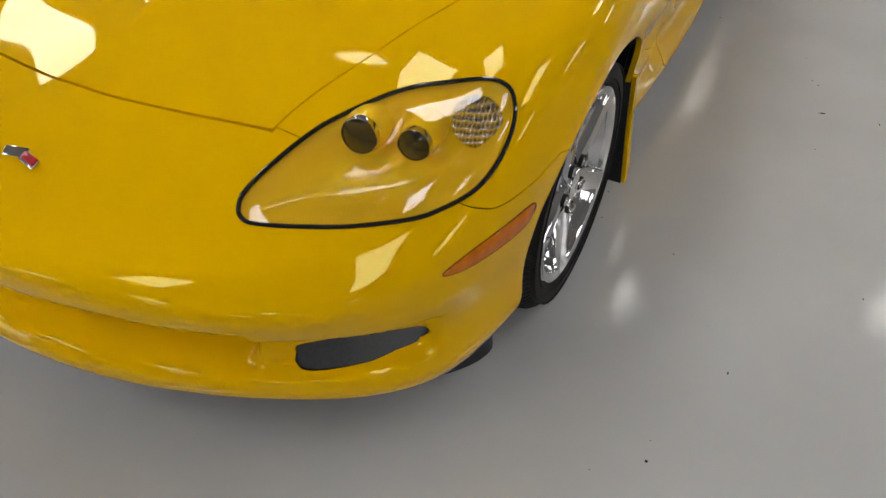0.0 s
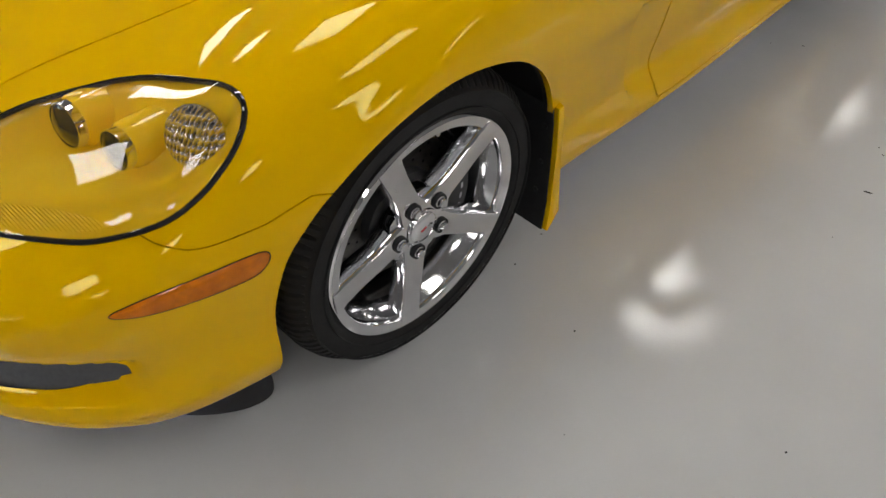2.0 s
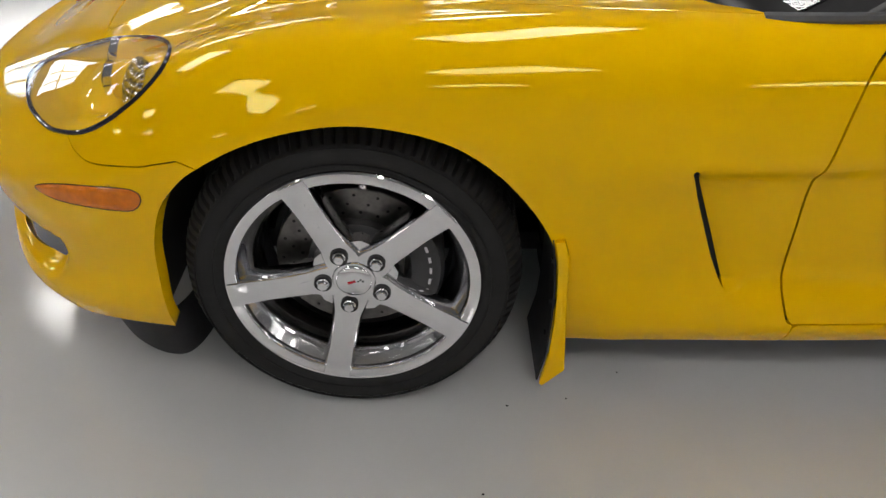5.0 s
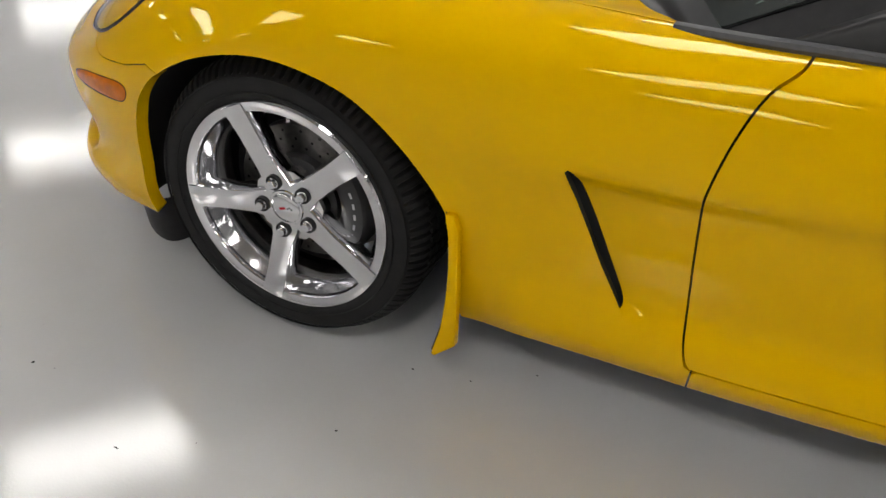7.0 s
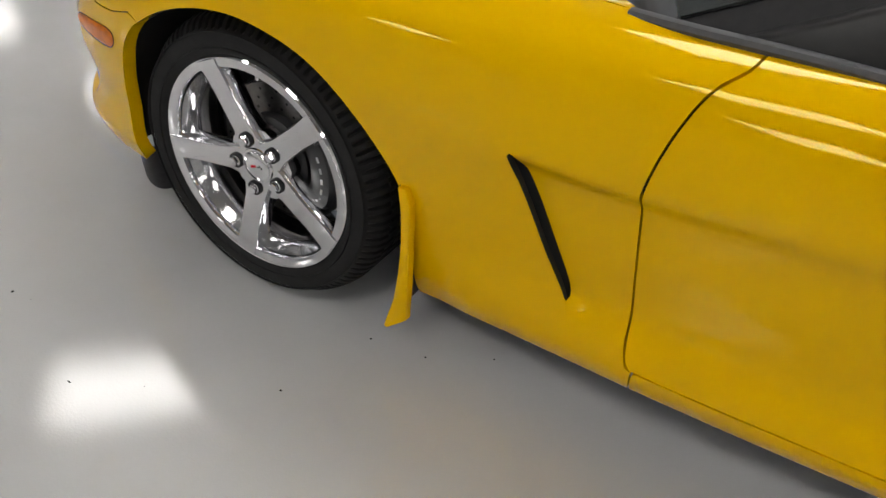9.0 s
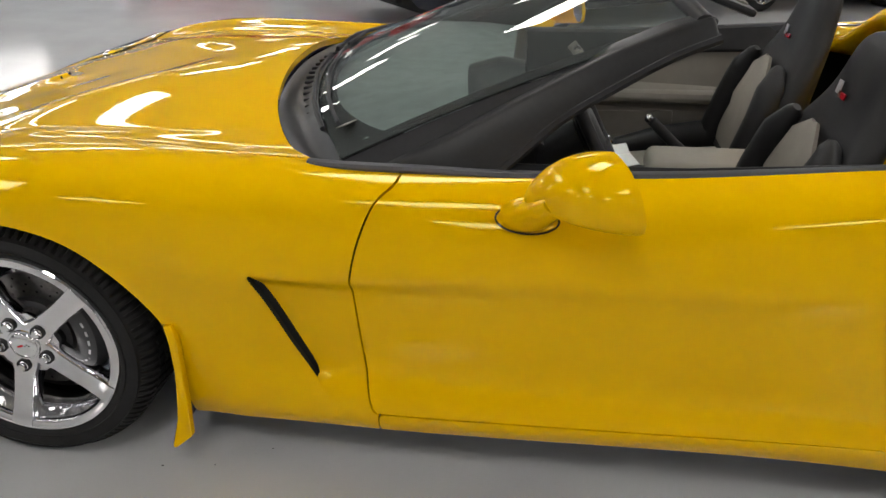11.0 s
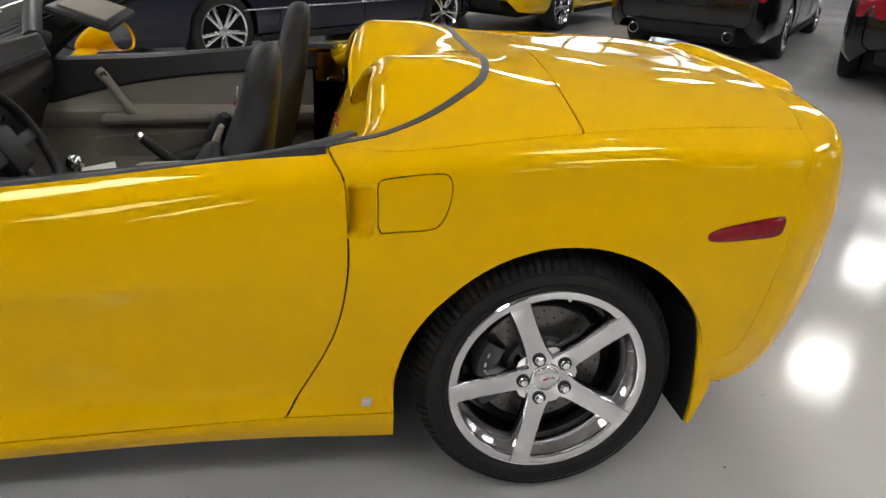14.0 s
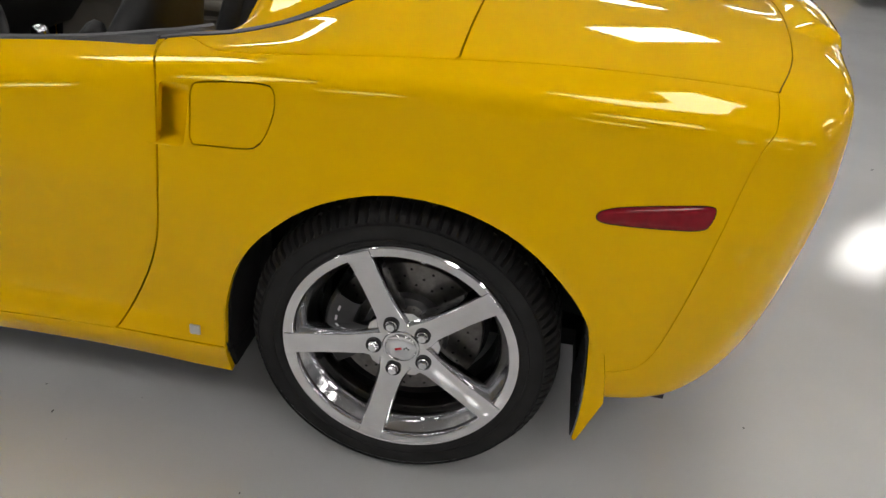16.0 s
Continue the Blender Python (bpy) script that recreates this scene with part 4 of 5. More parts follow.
# ---- wheels ----
def wheel(x, tyre_r, rim_r, half_w, hub_y, side, turn, tread_seed):
    """local z points out from the car; built about the hub's centre"""
    at = pose(x, -hub_y * side, tyre_r - .003, 90, 0, 0) if side > 0 else pose(x, hub_y, tyre_r - .003, 90, 0, 180)
    lip = .88 - hub_y
    barrel = lathe([(rim_r - .0235, lip - .016), (rim_r - .0225, lip - .006), (rim_r - .020, lip - .002), (rim_r - .004, lip), (rim_r, lip + .002), (rim_r + .004, lip - .002), (rim_r + .004, lip - .012), (rim_r - .003, lip - .02)], 96)
    ob = part("wheel", barrel, CHROME, car, "polished five-spoke alloy wheel", at=at)
    part("rim_barrel", lathe([(rim_r - .0235, lip - .014), (rim_r - .028, lip - .021), (rim_r - .035, lip - .031), (rim_r - .042, lip - .043), (rim_r - .048, lip - .062), (rim_r - .052, -.100)], 96), BARREL, ob)
    part("inner_barrel", lathe([(rim_r - .052, -.100), (rim_r - .054, -.16), (rim_r - .01, -.19)], 96), CALIPER, ob)
    # tyre, with notches across the shoulders of its tread
    r0, r1 = rim_r + .003, tyre_r
    prof = [(r0 - .004, lip - .016), (r0 + .002, lip - .003), (r0 + .012, lip + .004), (r0 + (r1 - r0) * .35, lip + .006), (r0 + (r1 - r0) * .6, lip + .004), (r1 - .028, lip - .005), (r1 - .015, lip - .015), (r1 - .006, lip - .028), (r1 - .001, lip - .048)]
    g = -2 * half_w + lip
    mid = []
    for k in range(4):
        y0 = lip - .050 - k * (2 * half_w - .09) / 4
        y1 = y0 - (2 * half_w - .09) / 4 + .009
        mid += [(r1, y0), (r1, y1), (r1 - .007, y1 - .001), (r1 - .007, y1 - .008)]
    back = [(r1 - .004, g + .020), (r1 - .02, g + .004), (r0 + .03, g), (r0, g + .01)]
    np_ = len(prof)

    def notch(i, j, r, h):
        if 6 <= j <= np_ - 1 and i % 4 < 1:
            return r - .009, h - .005
        if j >= np_ and j < np_ + len(mid) and r > r1 - .002 and (i + (j // 4) * 2) % 6 < 1:
            return r - .005, h
        return r, h

    part("tyre", lathe(prof + mid + back, 384, wobble=notch), RUBBER, ob, "black low-profile tyre")
    for rr in (r0 + .018, r1 - .030):
        part("sidewall_ridge", lathe([(rr - .0015, lip + .004), (rr - .0007, lip + .0088), (rr + .0007, lip + .0088), (rr + .0015, lip + .004)], 96), RUBBER, ob)
    # spokes: flat faces that narrow from hub to rim, with steep flanks
    def spoke():
        b = bmesh.new()
        rows = [(.030, .034, -.004, .046), (.055, .034, -.003, .042), (.085, .0275, -.002, .034), (.12, .0255, lip * .2, .031), (.17, .025, lip * .5, .031), (rim_r - .030, .0270, lip * .85, .032), (rim_r - .022, .0275, lip + .0005, .033), (rim_r - .004, .0285, lip + .002, .034)]
        rings = []
        for r, hw, top, base in rows:
            hb = base * .94 if r > .1 else base
            pts = [(-hb, top - .038), (-hw - .002, top - .006), (-hw + .002, top), (0, top + .0015), (hw - .002, top), (hw + .002, top - .006), (hb, top - .038)]
            rings.append([b.verts.new((r, y, z)) for y, z in pts])
        for p, q in zip(rings, rings[1:]):
            for k in range(6):
                b.faces.new((p[k], q[k], q[k + 1], p[k + 1]))
        b.faces.new(rings[0][::-1])
        b.faces.new(rings[-1])
        return b
    for k in range(5):
        part("spoke", spoke(), CHROME, ob, at=pose(0, 0, 0, 0, 0, (turn + 72 * k) if side > 0 else 180 - turn - 72 * k))
    # small flat webs beside the hub, between the spokes
    for k in range(5):
        a = turn + 36 + 72 * k
        b = bmesh.new()
        for pts in ([(.030, -.024), (.082, -.020), (.088, 0), (.082, .020), (.030, .024)],):
            lo = [b.verts.new((px, py, -.040)) for px, py in pts]
            hi = [b.verts.new((px * (1 if px < .05 else .97), py * .93, -.013)) for px, py in pts]
            b.faces.new(hi)
            for q in range(5):
                b.faces.new((lo[q], lo[(q + 1) % 5], hi[(q + 1) % 5], hi[q]))
        part("hub_web", b, CHROME, ob, at=pose(0, 0, 0, 0, 0, a if side > 0 else 180 - a))
    part("hub", lathe([(.044, -.04), (.044, -.006), (.040, .000), (.0005, .0005)], 48), CHROME, ob)
    cap = part("centre_cap", lathe([(.0345, -.004), (.0345, .002), (.032, .0045), (.018, .0065), (.0005, .007)], 48), CHROME, ob)
    part("cap_badge", box(.016, .006, .0016, pose(-.004, .001, .0066, 0, 0, 20 if side > 0 else 160), .0006), BADGE_RED, ob)
    flag = None
    for q in range(3):
        flag = box(.0035, .0035, .0016, pose(.009 + .0045 * q, .003 + .0035 * (q % 2), .0062), 0, flag)
    part("cap_flag", flag, BLACK, ob)
    for k in range(5):
        a = radians((turn + 72 * k) if side > 0 else 180 - turn - 72 * k)
        px, py = .0603 * math.cos(a), .0603 * math.sin(a)
        part("lug_recess", lathe([(.0172, -.012), (.0172, .0030), (.0164, .0038), (.0154, .0030), (.0150, .0006), (.0005, .0006)], 28, pose(px, py, 0)), BLACK, ob)
        nut = lathe([(.0122, -.004), (.0122, .003), (.0100, .0045)], 28, pose(px, py, 0))
        nut = lathe([(.0112, .000), (.0112, .010), (.0094, .0125), (.0005, .0128)], 6, pose(px, py, 0, 0, 0, 17 * k), nut)
        part("lug_nut", nut, CHROME, ob)
    a = radians((turn + 72 * 4 + 40) if side > 0 else 180 - turn - 72 * 4 - 40)
    part("valve", lathe([(.0075, -.02), (.0075, .0), (.005, .004), (.005, .018), (.0005, .019)], 16, pose((rim_r - .028) * math.cos(a), (rim_r - .028) * math.sin(a), -.012)), CHROME, ob)
    # brake
    dr = rim_r * .66
    disc = lathe([(.075, -.075), (dr - .002, -.075), (dr, -.077), (dr, -.105), (.075, -.105)], 96)
    part("brake_disc", disc, STEEL, ob, "drilled steel brake disc")
    part("disc_bell", lathe([(.095, -.085), (.095, -.052), (.085, -.046), (.03, -.046)], 64), CALIPER, ob)
    first = None
    for k in range(60):
        a = 2 * math.pi * k / 60
        rr = dr - .014 - .019 * (k % 3)
        if first is None:
            first = hole = part("drill_hole", lathe([(.0033, 0), (.0005, .0001)], 8), LINER, ob)
        else:
            hole = new("drill_hole", first.data)
            hole.parent = ob
        hole.matrix_basis = pose(rr * math.cos(a), rr * math.sin(a), -.0746)
    part("dust_shield", lathe([(.06, -.12), (dr + .012, -.125), (dr + .012, -.15)], 64), LINER, ob)
    # caliper behind the wheel's rear half (front axle) or front half (rear axle)
    mid_a = 0 if x < 1 else 180
    if side < 0:
        mid_a = 180 - mid_a
    spread = 64
    prof_c = [(dr - .055, -.068), (dr - .050, -.044), (dr - .03, -.034), (dr + .006, -.034), (dr + .014, -.045), (dr + .014, -.12), (dr - .055, -.12)]
    body = lathe(prof_c, 22, pose(0, 0, 0, 0, 0, mid_a - spread / 2), None, True, radians(spread))
    cal = part("caliper", body, CALIPER, ob, "black brake caliper with raised silver marks")
    marks = None
    for q in range(5):
        a = radians(mid_a + 20 - 10 * q)
        marks = box(.005, .013, .0012, pose((dr - .013) * math.cos(a), (dr - .013) * math.sin(a), -.0335, 0, 0, math.degrees(a)), 0, marks)
    part("caliper_marks", marks, BADGE_GREY, ob)
    return ob


for side in (1, -1):
    wheel(0.0, .326, .243, .118, .866, side, 115, 1)
    wheel(2.685, .341, .2570, .138, .860, side, 113, 2)
    for x, r in ((0.014, .381), (2.697, .407)):
        well = lathe([(r, -.012), (r + .004, -.05), (r + .004, -.38), (.05, -.40)], 40, pose(x, -.885 * side, .325, 90 * side) @ pose(0, 0, 0, 0, 0, -10 if side > 0 else 170), None, False, radians(200))
        part("wheel_well", well, LINER, car)


# ---- mud flaps and the air deflector ----
def flap(name, outline, y_out, y_in, flare):
    """A curved flap that stands out towards its foot: outline in x and z of its outer edge, run inwards."""
    low, high = min(z for x, z in outline), max(z for x, z in outline)
    stand = lambda z: y_out + flare * ((high - z) / (high - low)) ** 2
    for side in (1, -1):
        b = bmesh.new()
        left = [b.verts.new((x, -stand(z) * side, z)) for x, z in outline]
        right = [b.verts.new((x + .002, -(stand(z) - .018) * side, z)) for x, z in outline]
        n = len(outline)
        for i in range(n):
            b.faces.new((left[i], left[(i + 1) % n], right[(i + 1) % n], right[i]))
        b.faces.new(left[::-1])
        b.faces.new(right)
        bmesh.ops.recalc_face_normals(b, faces=b.faces)
        bmesh.ops.bevel(b, geom=b.edges[:], offset=.0025, segments=2, profile=.5, affect="EDGES")
        ob = part(name, b, YELLOW, car, "yellow mud flap with a black inner face")
        inner_pts = outline[:len(outline) // 2]
        b = bmesh.new()
        p = [[b.verts.new((x - .004 - q, -y * side, z)) for y in (stand(z) - .012, y_in + .004)] for x, z in inner_pts for q in (0,)]
        for a, c in zip(p, p[1:]):
            b.faces.new((a[0], a[1], c[1], c[0]))
        ext = bmesh.ops.extrude_face_region(b, geom=b.faces[:])
        bmesh.ops.translate(b, verts=[g for g in ext["geom"] if isinstance(g, bmesh.types.BMVert)], vec=(.003, 0, 0))
        part("flap_lining", b, BLACK, ob)
        for z in (inner_pts[0][1] - .06, inner_pts[0][1] - .16, inner_pts[0][1] - .24):
            xs = np.interp(z, [q[1] for q in inner_pts[::-1]], [q[0] for q in inner_pts[::-1]])
            part("flap_bolt", lathe([(.006, 0), (.006, .003), (.0005, .004)], 12, pose(xs - .0045, -(y_out - .03) * side, z, 0, -90, 0)), BLACK, ob)


flap("mud_flap", [(.374, .432), (.383, .38), (.388, .31), (.388, .24), (.384, .17), (.369, .100), (.377, .096), (.419, .134), (.414, .22), (.408, .31), (.403, .40), (.392, .434)], .890, .70, .026)
flap("mud_flap", [(3.060, .50), (3.071, .45), (3.079, .38), (3.083, .31), (3.083, .25), (3.077, .192), (3.086, .187), (3.106, .24), (3.128, .297), (3.120, .36), (3.107, .43), (3.093, .475)], .880, .66, .010)
for side in (1, -1):
    b = bmesh.new()
    line = smooth_curve([(-.56, .72), (-.50, .785), (-.43, .828), (-.375, .825), (-.345, .74), (-.34, .60)], 5)
    rows = [[b.verts.new((x + dx, -w * side, z)) for z, dx in ((.215, 0), (.15, .008), (.098, .016))] for x, w in line]
    for p, q in zip(rows, rows[1:]):
        for k in range(2):
            b.faces.new((p[k], q[k], q[k + 1], p[k + 1]))
    bmesh.ops.recalc_face_normals(b, faces=b.faces)
    bmesh.ops.solidify(b, geom=b.faces[:], thickness=.004)
    part("air_deflector", b, BLACK, car, "black rubber air deflector under the bumper")


# ---- windscreen, cockpit and mirrors ----
def sheet_between(curves, n_across=1):
    """Verts and faces of a ruled surface through lines with the same number of points."""
    m = len(curves[0])
    v = [tuple(p) for c in curves for p in c]
    return np.array(v), grid_faces(len(curves), m)


def arc3(points, n=10):
    return smooth_curve(points, n)


BASE = arc3([(.765, -.750, .818), (.655, -.50, .852), (.60, -.25, .868), (.585, 0, .872), (.60, .25, .868), (.655, .50, .852), (.765, .750, .818)])
TOP = arc3([(1.512, -.615, 1.128), (1.455, -.40, 1.168), (1.42, -.2, 1.187), (1.41, 0, 1.192), (1.42, .2, 1.187), (1.455, .40, 1.168), (1.512, .615, 1.128)])
screen_rows = []
for k in range(9):
    t = k / 8
    screen_rows.append(BASE * (1 - t) + TOP * t + np.array([-.008, 0, .014]) * 4 * t * (1 - t))
pane = part("glass_pane", sheet_between(screen_rows), WINDSCREEN, car)
pane.visible_shadow = False
# black frit round the glass, seen from outside as a dark border
def frit_sheet():
    rows = []
    m = len(BASE)
    across = np.abs(np.linspace(-1, 1, m))[:, None]
    for k in np.linspace(0, 1, 7):
        t = k * (.055 + .13 * np.clip((across - .62) / .38, 0, 1) ** 2)
        rows.append(BASE * (1 - t) + TOP * t + np.array([-.008, 0, .014]) * 4 * t * (1 - t) + np.array([.005, 0, -.004]))
    return sheet_between(rows)


part("screen_border", frit_sheet(), GASKET, car)
part("header_rail", tube([tuple(p) for p in TOP], .021, 10, False, None, .75), SATIN, car, "satin black windscreen header")
for side in (1, -1):
    outline = [(.86, .815), (1.0, .885), (1.12, .952), (1.23, 1.012), (1.34, 1.070), (1.45, 1.118), (1.53, 1.140), (1.545, 1.100), (1.45, 1.062), (1.35, 1.006), (1.24, .938), (1.165, .872), (1.115, .822), (1.0, .815)]
    b = bmesh.new()
    ring_o = [b.verts.new((x, -(.785 - .50 * (z - .82)) * side, z)) for x, z in outline]
    ring_i = [b.verts.new((x - .012, -(.735 - .50 * (z - .82)) * side, z + .004)) for x, z in outline]
    n = len(outline)
    b.faces.new(ring_o)
    b.faces.new(ring_i[::-1])
    for k in range(n):
        b.faces.new((ring_o[k], ring_i[k], ring_i[(k + 1) % n], ring_o[(k + 1) % n]))
    bmesh.ops.recalc_face_normals(b, faces=b.faces)
    bmesh.ops.bevel(b, geom=b.edges[:], offset=.009, segments=3, profile=.5, affect="EDGES")
    pillar = part("a_pillar", b, SATIN, car, "satin black windscreen pillar with a broad triangular foot")
    out_y = lambda z, d: -(.785 - .50 * (z - .82) + d) * side
    edge = smooth_curve([(1.112, out_y(.825, -.012), .825), (1.165, out_y(.873, -.012), .873), (1.24, out_y(.937, -.012), .937), (1.35, out_y(1.004, -.012), 1.004), (1.45, out_y(1.060, -.012), 1.060), (1.545, out_y(1.10, -.012), 1.10)], 6)
    part("pillar_seal", tube([tuple(p) for p in edge], .013, 8), BLACK, pillar)
    # dark printed border of the glass beside the pillar
    rows = []
    for wd in (0.0, .02, .04):
        rows.append([tuple(BASE[0 if side > 0 else -1] * (1 - t) + TOP[0 if side > 0 else -1] * t + np.array([-.008, 0, .014]) * 4 * t * (1 - t) + np.array([.004, wd * side, -.003 + .35 * wd])) for t in np.linspace(0, 1, 12)])
    part("glass_border", sheet_between(rows), GASKET, pillar)
    seat_line, foot_line = [], []
    for k in range(9):
        t = k / 8
        p = BASE[0 if side > 0 else -1] * (1 - t) + TOP[0 if side > 0 else -1] * t + np.array([-.008, 0, .014]) * 4 * t * (1 - t) - np.array([0, 0, .006])
        x = .765 + .765 * k / 8
        z = np.interp(x, [.765, .86, 1.0, 1.12, 1.23, 1.34, 1.45, 1.53], [.80, .816, .880, .946, 1.005, 1.063, 1.11, 1.13])
        foot_line.append((x, -(.770 - .50 * (z - .82)) * side, z))
        seat_line.append(tuple(p))
    part("pillar_foot", sheet_between([seat_line, foot_line]), BLACK, pillar)
    part("header_latch", box(.05, .04, .03, pose(1.515, -.585 * side, 1.125, 0, 20, 12 * side), .008), BLACK, pillar)
    # belt line seal along the top of the door
    belt = [(.70, .770, .812), (.80, .787, .818), (.95, .787, .822), (1.15, .783, .824), (1.5, .770, .845), (1.8, .752, .872), (2.0, .738, .895), (2.13, .702, .912), (2.205, .648, .912)]
    line = smooth_curve([(x, -w * side, z) for x, w, z in belt], 8)
    part("belt_seal", tube([tuple(p) for p in line], .013, 8, False, None, .8), GREY_SEAL, doors[0 if side > 0 else 1], "dark rubber seal along the door top")
    b = bmesh.new()
    pts = [(2.03, .745, .900), (2.13, .713, .917), (2.215, .652, .925), (2.200, .630, .924), (2.12, .688, .916), (2.03, .722, .901)]
    b.faces.new([b.verts.new((x, -w * side, z)) for x, w, z in pts])
    bmesh.ops.recalc_face_normals(b, faces=b.faces)
    bmesh.ops.solidify(b, geom=b.faces[:], thickness=.02)
    part("corner_trim", b, GREY_SEAL, car, "dark grey plastic corner trim")
    # inside of the door
    door = doors[0 if side > 0 else 1]
    parting = lambda x: .665 + .17 * (1 - math.exp(-max(0, x - 1.12) * 2.2))
    b = bmesh.new()
    grid = []
    for x in np.linspace(.98, 2.12, 24):
        top = parting(x)
        rows = [(.30, .60), (.45, .655), (.575, .675), (.61, .655), (.645, .66), (.67, .690), (top, .700 + .01 * (top - .7))]
        grid.append([b.verts.new((x, -w * side, z)) for z, w in rows])
    for p, q in zip(grid, grid[1:]):
        for k in range(6):
            b.faces.new((p[k], q[k], q[k + 1], p[k + 1]))
    bmesh.ops.recalc_face_normals(b, faces=b.faces)
    part("door_lining", b, TRIM, door, "beige padded inner door panel")
    b = bmesh.new()
    grid = []
    for x in np.linspace(.93, 2.14, 24):
        low = parting(x) - .004
        top = np.interp(x, [.95, 1.5, 2.0, 2.14], [.812, .838, .888, .905])
        grid.append([b.verts.new((x, -w * side, z)) for w, z in ((.698, low), (.690, low + .012), (.702, (low + top) / 2), (.722, top + .006), (.745, top + .014), (.768, top + .002))])
    for p, q in zip(grid, grid[1:]):
        for k in range(5):
            b.faces.new((p[k], q[k], q[k + 1], p[k + 1]))
    bmesh.ops.recalc_face_normals(b, faces=b.faces)
    part("door_top", b, HIDE, door, "black padded door top")
    pull = smooth_curve([(1.315, -.672 * side, .80), (1.35, -.655 * side, .765), (1.40, -.645 * side, .69), (1.445, -.655 * side, .615)], 6)
    part("door_pull", tube([tuple(p) for p in pull], [.020] * 6 + [.017] * 7 + [.020] * 6, 10), TRIM, door, "slanted beige door pull")
    part("pull_button", lathe([(.014, 0), (.014, .004), (.010, .005), (.0005, .004)], 20, pose(1.338, -.648 * side, .790, 90 if side < 0 else -90)), CHROME, door)
    part("arm_rest", box(.62, .07, .045, pose(1.62, -.655 * side, .628, 0, -2), .018), TRIM, door)
    part("door_pocket", box(.46, .02, .12, pose(1.50, -.668 * side, .50, 0, -4), .01), TRIM, door)
    part("speaker_lamp", lathe([(.03, 0), (.03, .004), (.0005, .006)], 24, pose(1.72, -.628 * side, .462, 90 if side < 0 else -90)), RED_LENS, door)

# tub
tub = box(1.75, 1.36, .04, pose(1.35, 0, .24))
tub = box(.04, 1.36, .55, pose(.72, 0, .52), 0, tub)
tub = box(.04, 1.30, .42, pose(2.30, 0, .45), 0, tub)
part("cabin_tub", tub, LINER, car, smooth=False)
# cowl behind the hood
cowl_rows = []
for t in np.linspace(0, 1, 5):
    hood_edge = arc3([(.712, -.755, .805), (.638, -.67, .815), (.568, -.535, .822), (.52, -.397, .833), (.494, -.249, .842), (.478, 0, .848), (.494, .249, .842), (.52, .397, .833), (.568, .535, .822), (.638, .67, .815), (.712, .755, .805)], 6)
    glass_edge = BASE[np.linspace(0, len(BASE) - 1, len(hood_edge)).round().astype(int)]
    cowl_rows.append(hood_edge * (1 - t) + glass_edge * t - np.array([0, 0, .022 * math.sin(math.pi * t) + .012 * (1 - t)]))
part("cowl", sheet_between(cowl_rows), COWL, car, "black plastic scuttle panel")
for k in range(22):
    y = -.52 + 1.04 * k / 21
    x = .515 + .13 * (y / .55) ** 2 + .03
    part("cowl_slat", box(.05, .014, .008, pose(x, y, .842 - .02 * (y / .55) ** 2, 0, -8, 25 * y), .002), BLACK, car)
glass_foot = lambda y: (np.interp(abs(y), [0, .25, .5, .75], [.585, .60, .655, .765]), np.interp(abs(y), [0, .25, .5, .75], [.872, .868, .852, .818]))
for y0, y1 in ((-.62, -.04), (.04, .62)):
    spots = [(y, *glass_foot(y)) for y in np.linspace(y0, y1, 9)]
    arm = part("wiper", tube([(x - .014, y, z + .004 + .006 * math.sin(math.pi * k / 8)) for k, (y, x, z) in enumerate(spots)], .0065, 6), BLACK, car, "black wiper arm and blade")
    part("wiper_blade", tube([(x + .022, y, z + .020) for y, x, z in spots], .0055, 6), BLACK, arm)

# dash, console, wheel
pad_curves, face_curves = [], []
for y in np.linspace(-.70, .70, 15):
    front = np.interp(abs(y), [0, .25, .5, .715], [.585, .60, .655, .735]) + .035
    low = np.interp(abs(y), [0, .25, .5, .715], [.872, .868, .852, .832]) - .012
    dip = .05 * math.exp(-((y + .37) / .2) ** 2)
    pad_curves.append([(front, y, low), (max(.80, front + .05), y, .852 + dip * .3), (.98, y, .857 + dip * .8), (1.11, y, .850 + dip)])
    face_curves.append([(1.11, y, .850 + dip), (1.145, y, .83 + dip), (1.15, y, .78), (1.12, y, .70), (1.09, y, .60), (1.02, y, .50)])
dash = part("dashboard", sheet_between(face_curves), HIDE, car, "dark padded dashboard with a paler top pad")
part("top_pad", sheet_between(pad_curves), DASH, dash, "grey dash top pad under the glass")
for y in (-.60, -.12, .12, .60):
    part("dash_vent", lathe([(.038, -.006), (.038, .006), (.030, .008), (.028, -.004), (.0005, -.004)], 28, pose(1.136, y, .765, 0, 80, 0)), SATIN, car)
part("instrument_hood", lathe([(.15, 0), (.16, .08), (.14, .14)], 32, pose(1.04, -.37, .80, 0, 78, 0), None, False, math.pi * 2), HIDE, car)
console = part("centre_console", box(1.05, .22, .26, pose(1.55, 0, .43, 0, -3), .04), HIDE, car, "black centre console")
part("console_lid", box(.44, .20, .08, pose(1.76, -.03, .602, 0, -2), .032, seg=4), BEIGE, console)
part("gear_boot", lathe([(.055, 0), (.045, .03), (.022, .07), (.012, .09)], 24, pose(1.40, -.07, .555)), HIDE, console)
part("gear_knob", lathe([(.010, 0), (.010, .03), (.020, .045), (.026, .065), (.023, .085), (.012, .096), (.0005, .098)], 28, pose(1.40, -.075, .60)), CHROME, console, "chrome topped gear knob")
part("handbrake", tube([(1.72, .115, .56), (1.64, .12, .62), (1.56, .128, .69)], [.018, .018, .016], 12), HIDE, console, "black handbrake lever")
part("handbrake_tip", lathe([(.015, 0), (.015, .012), (.008, .018), (.0005, .019)], 16, pose(1.556, .128, .693, 0, -48, 0)), CHROME, console)
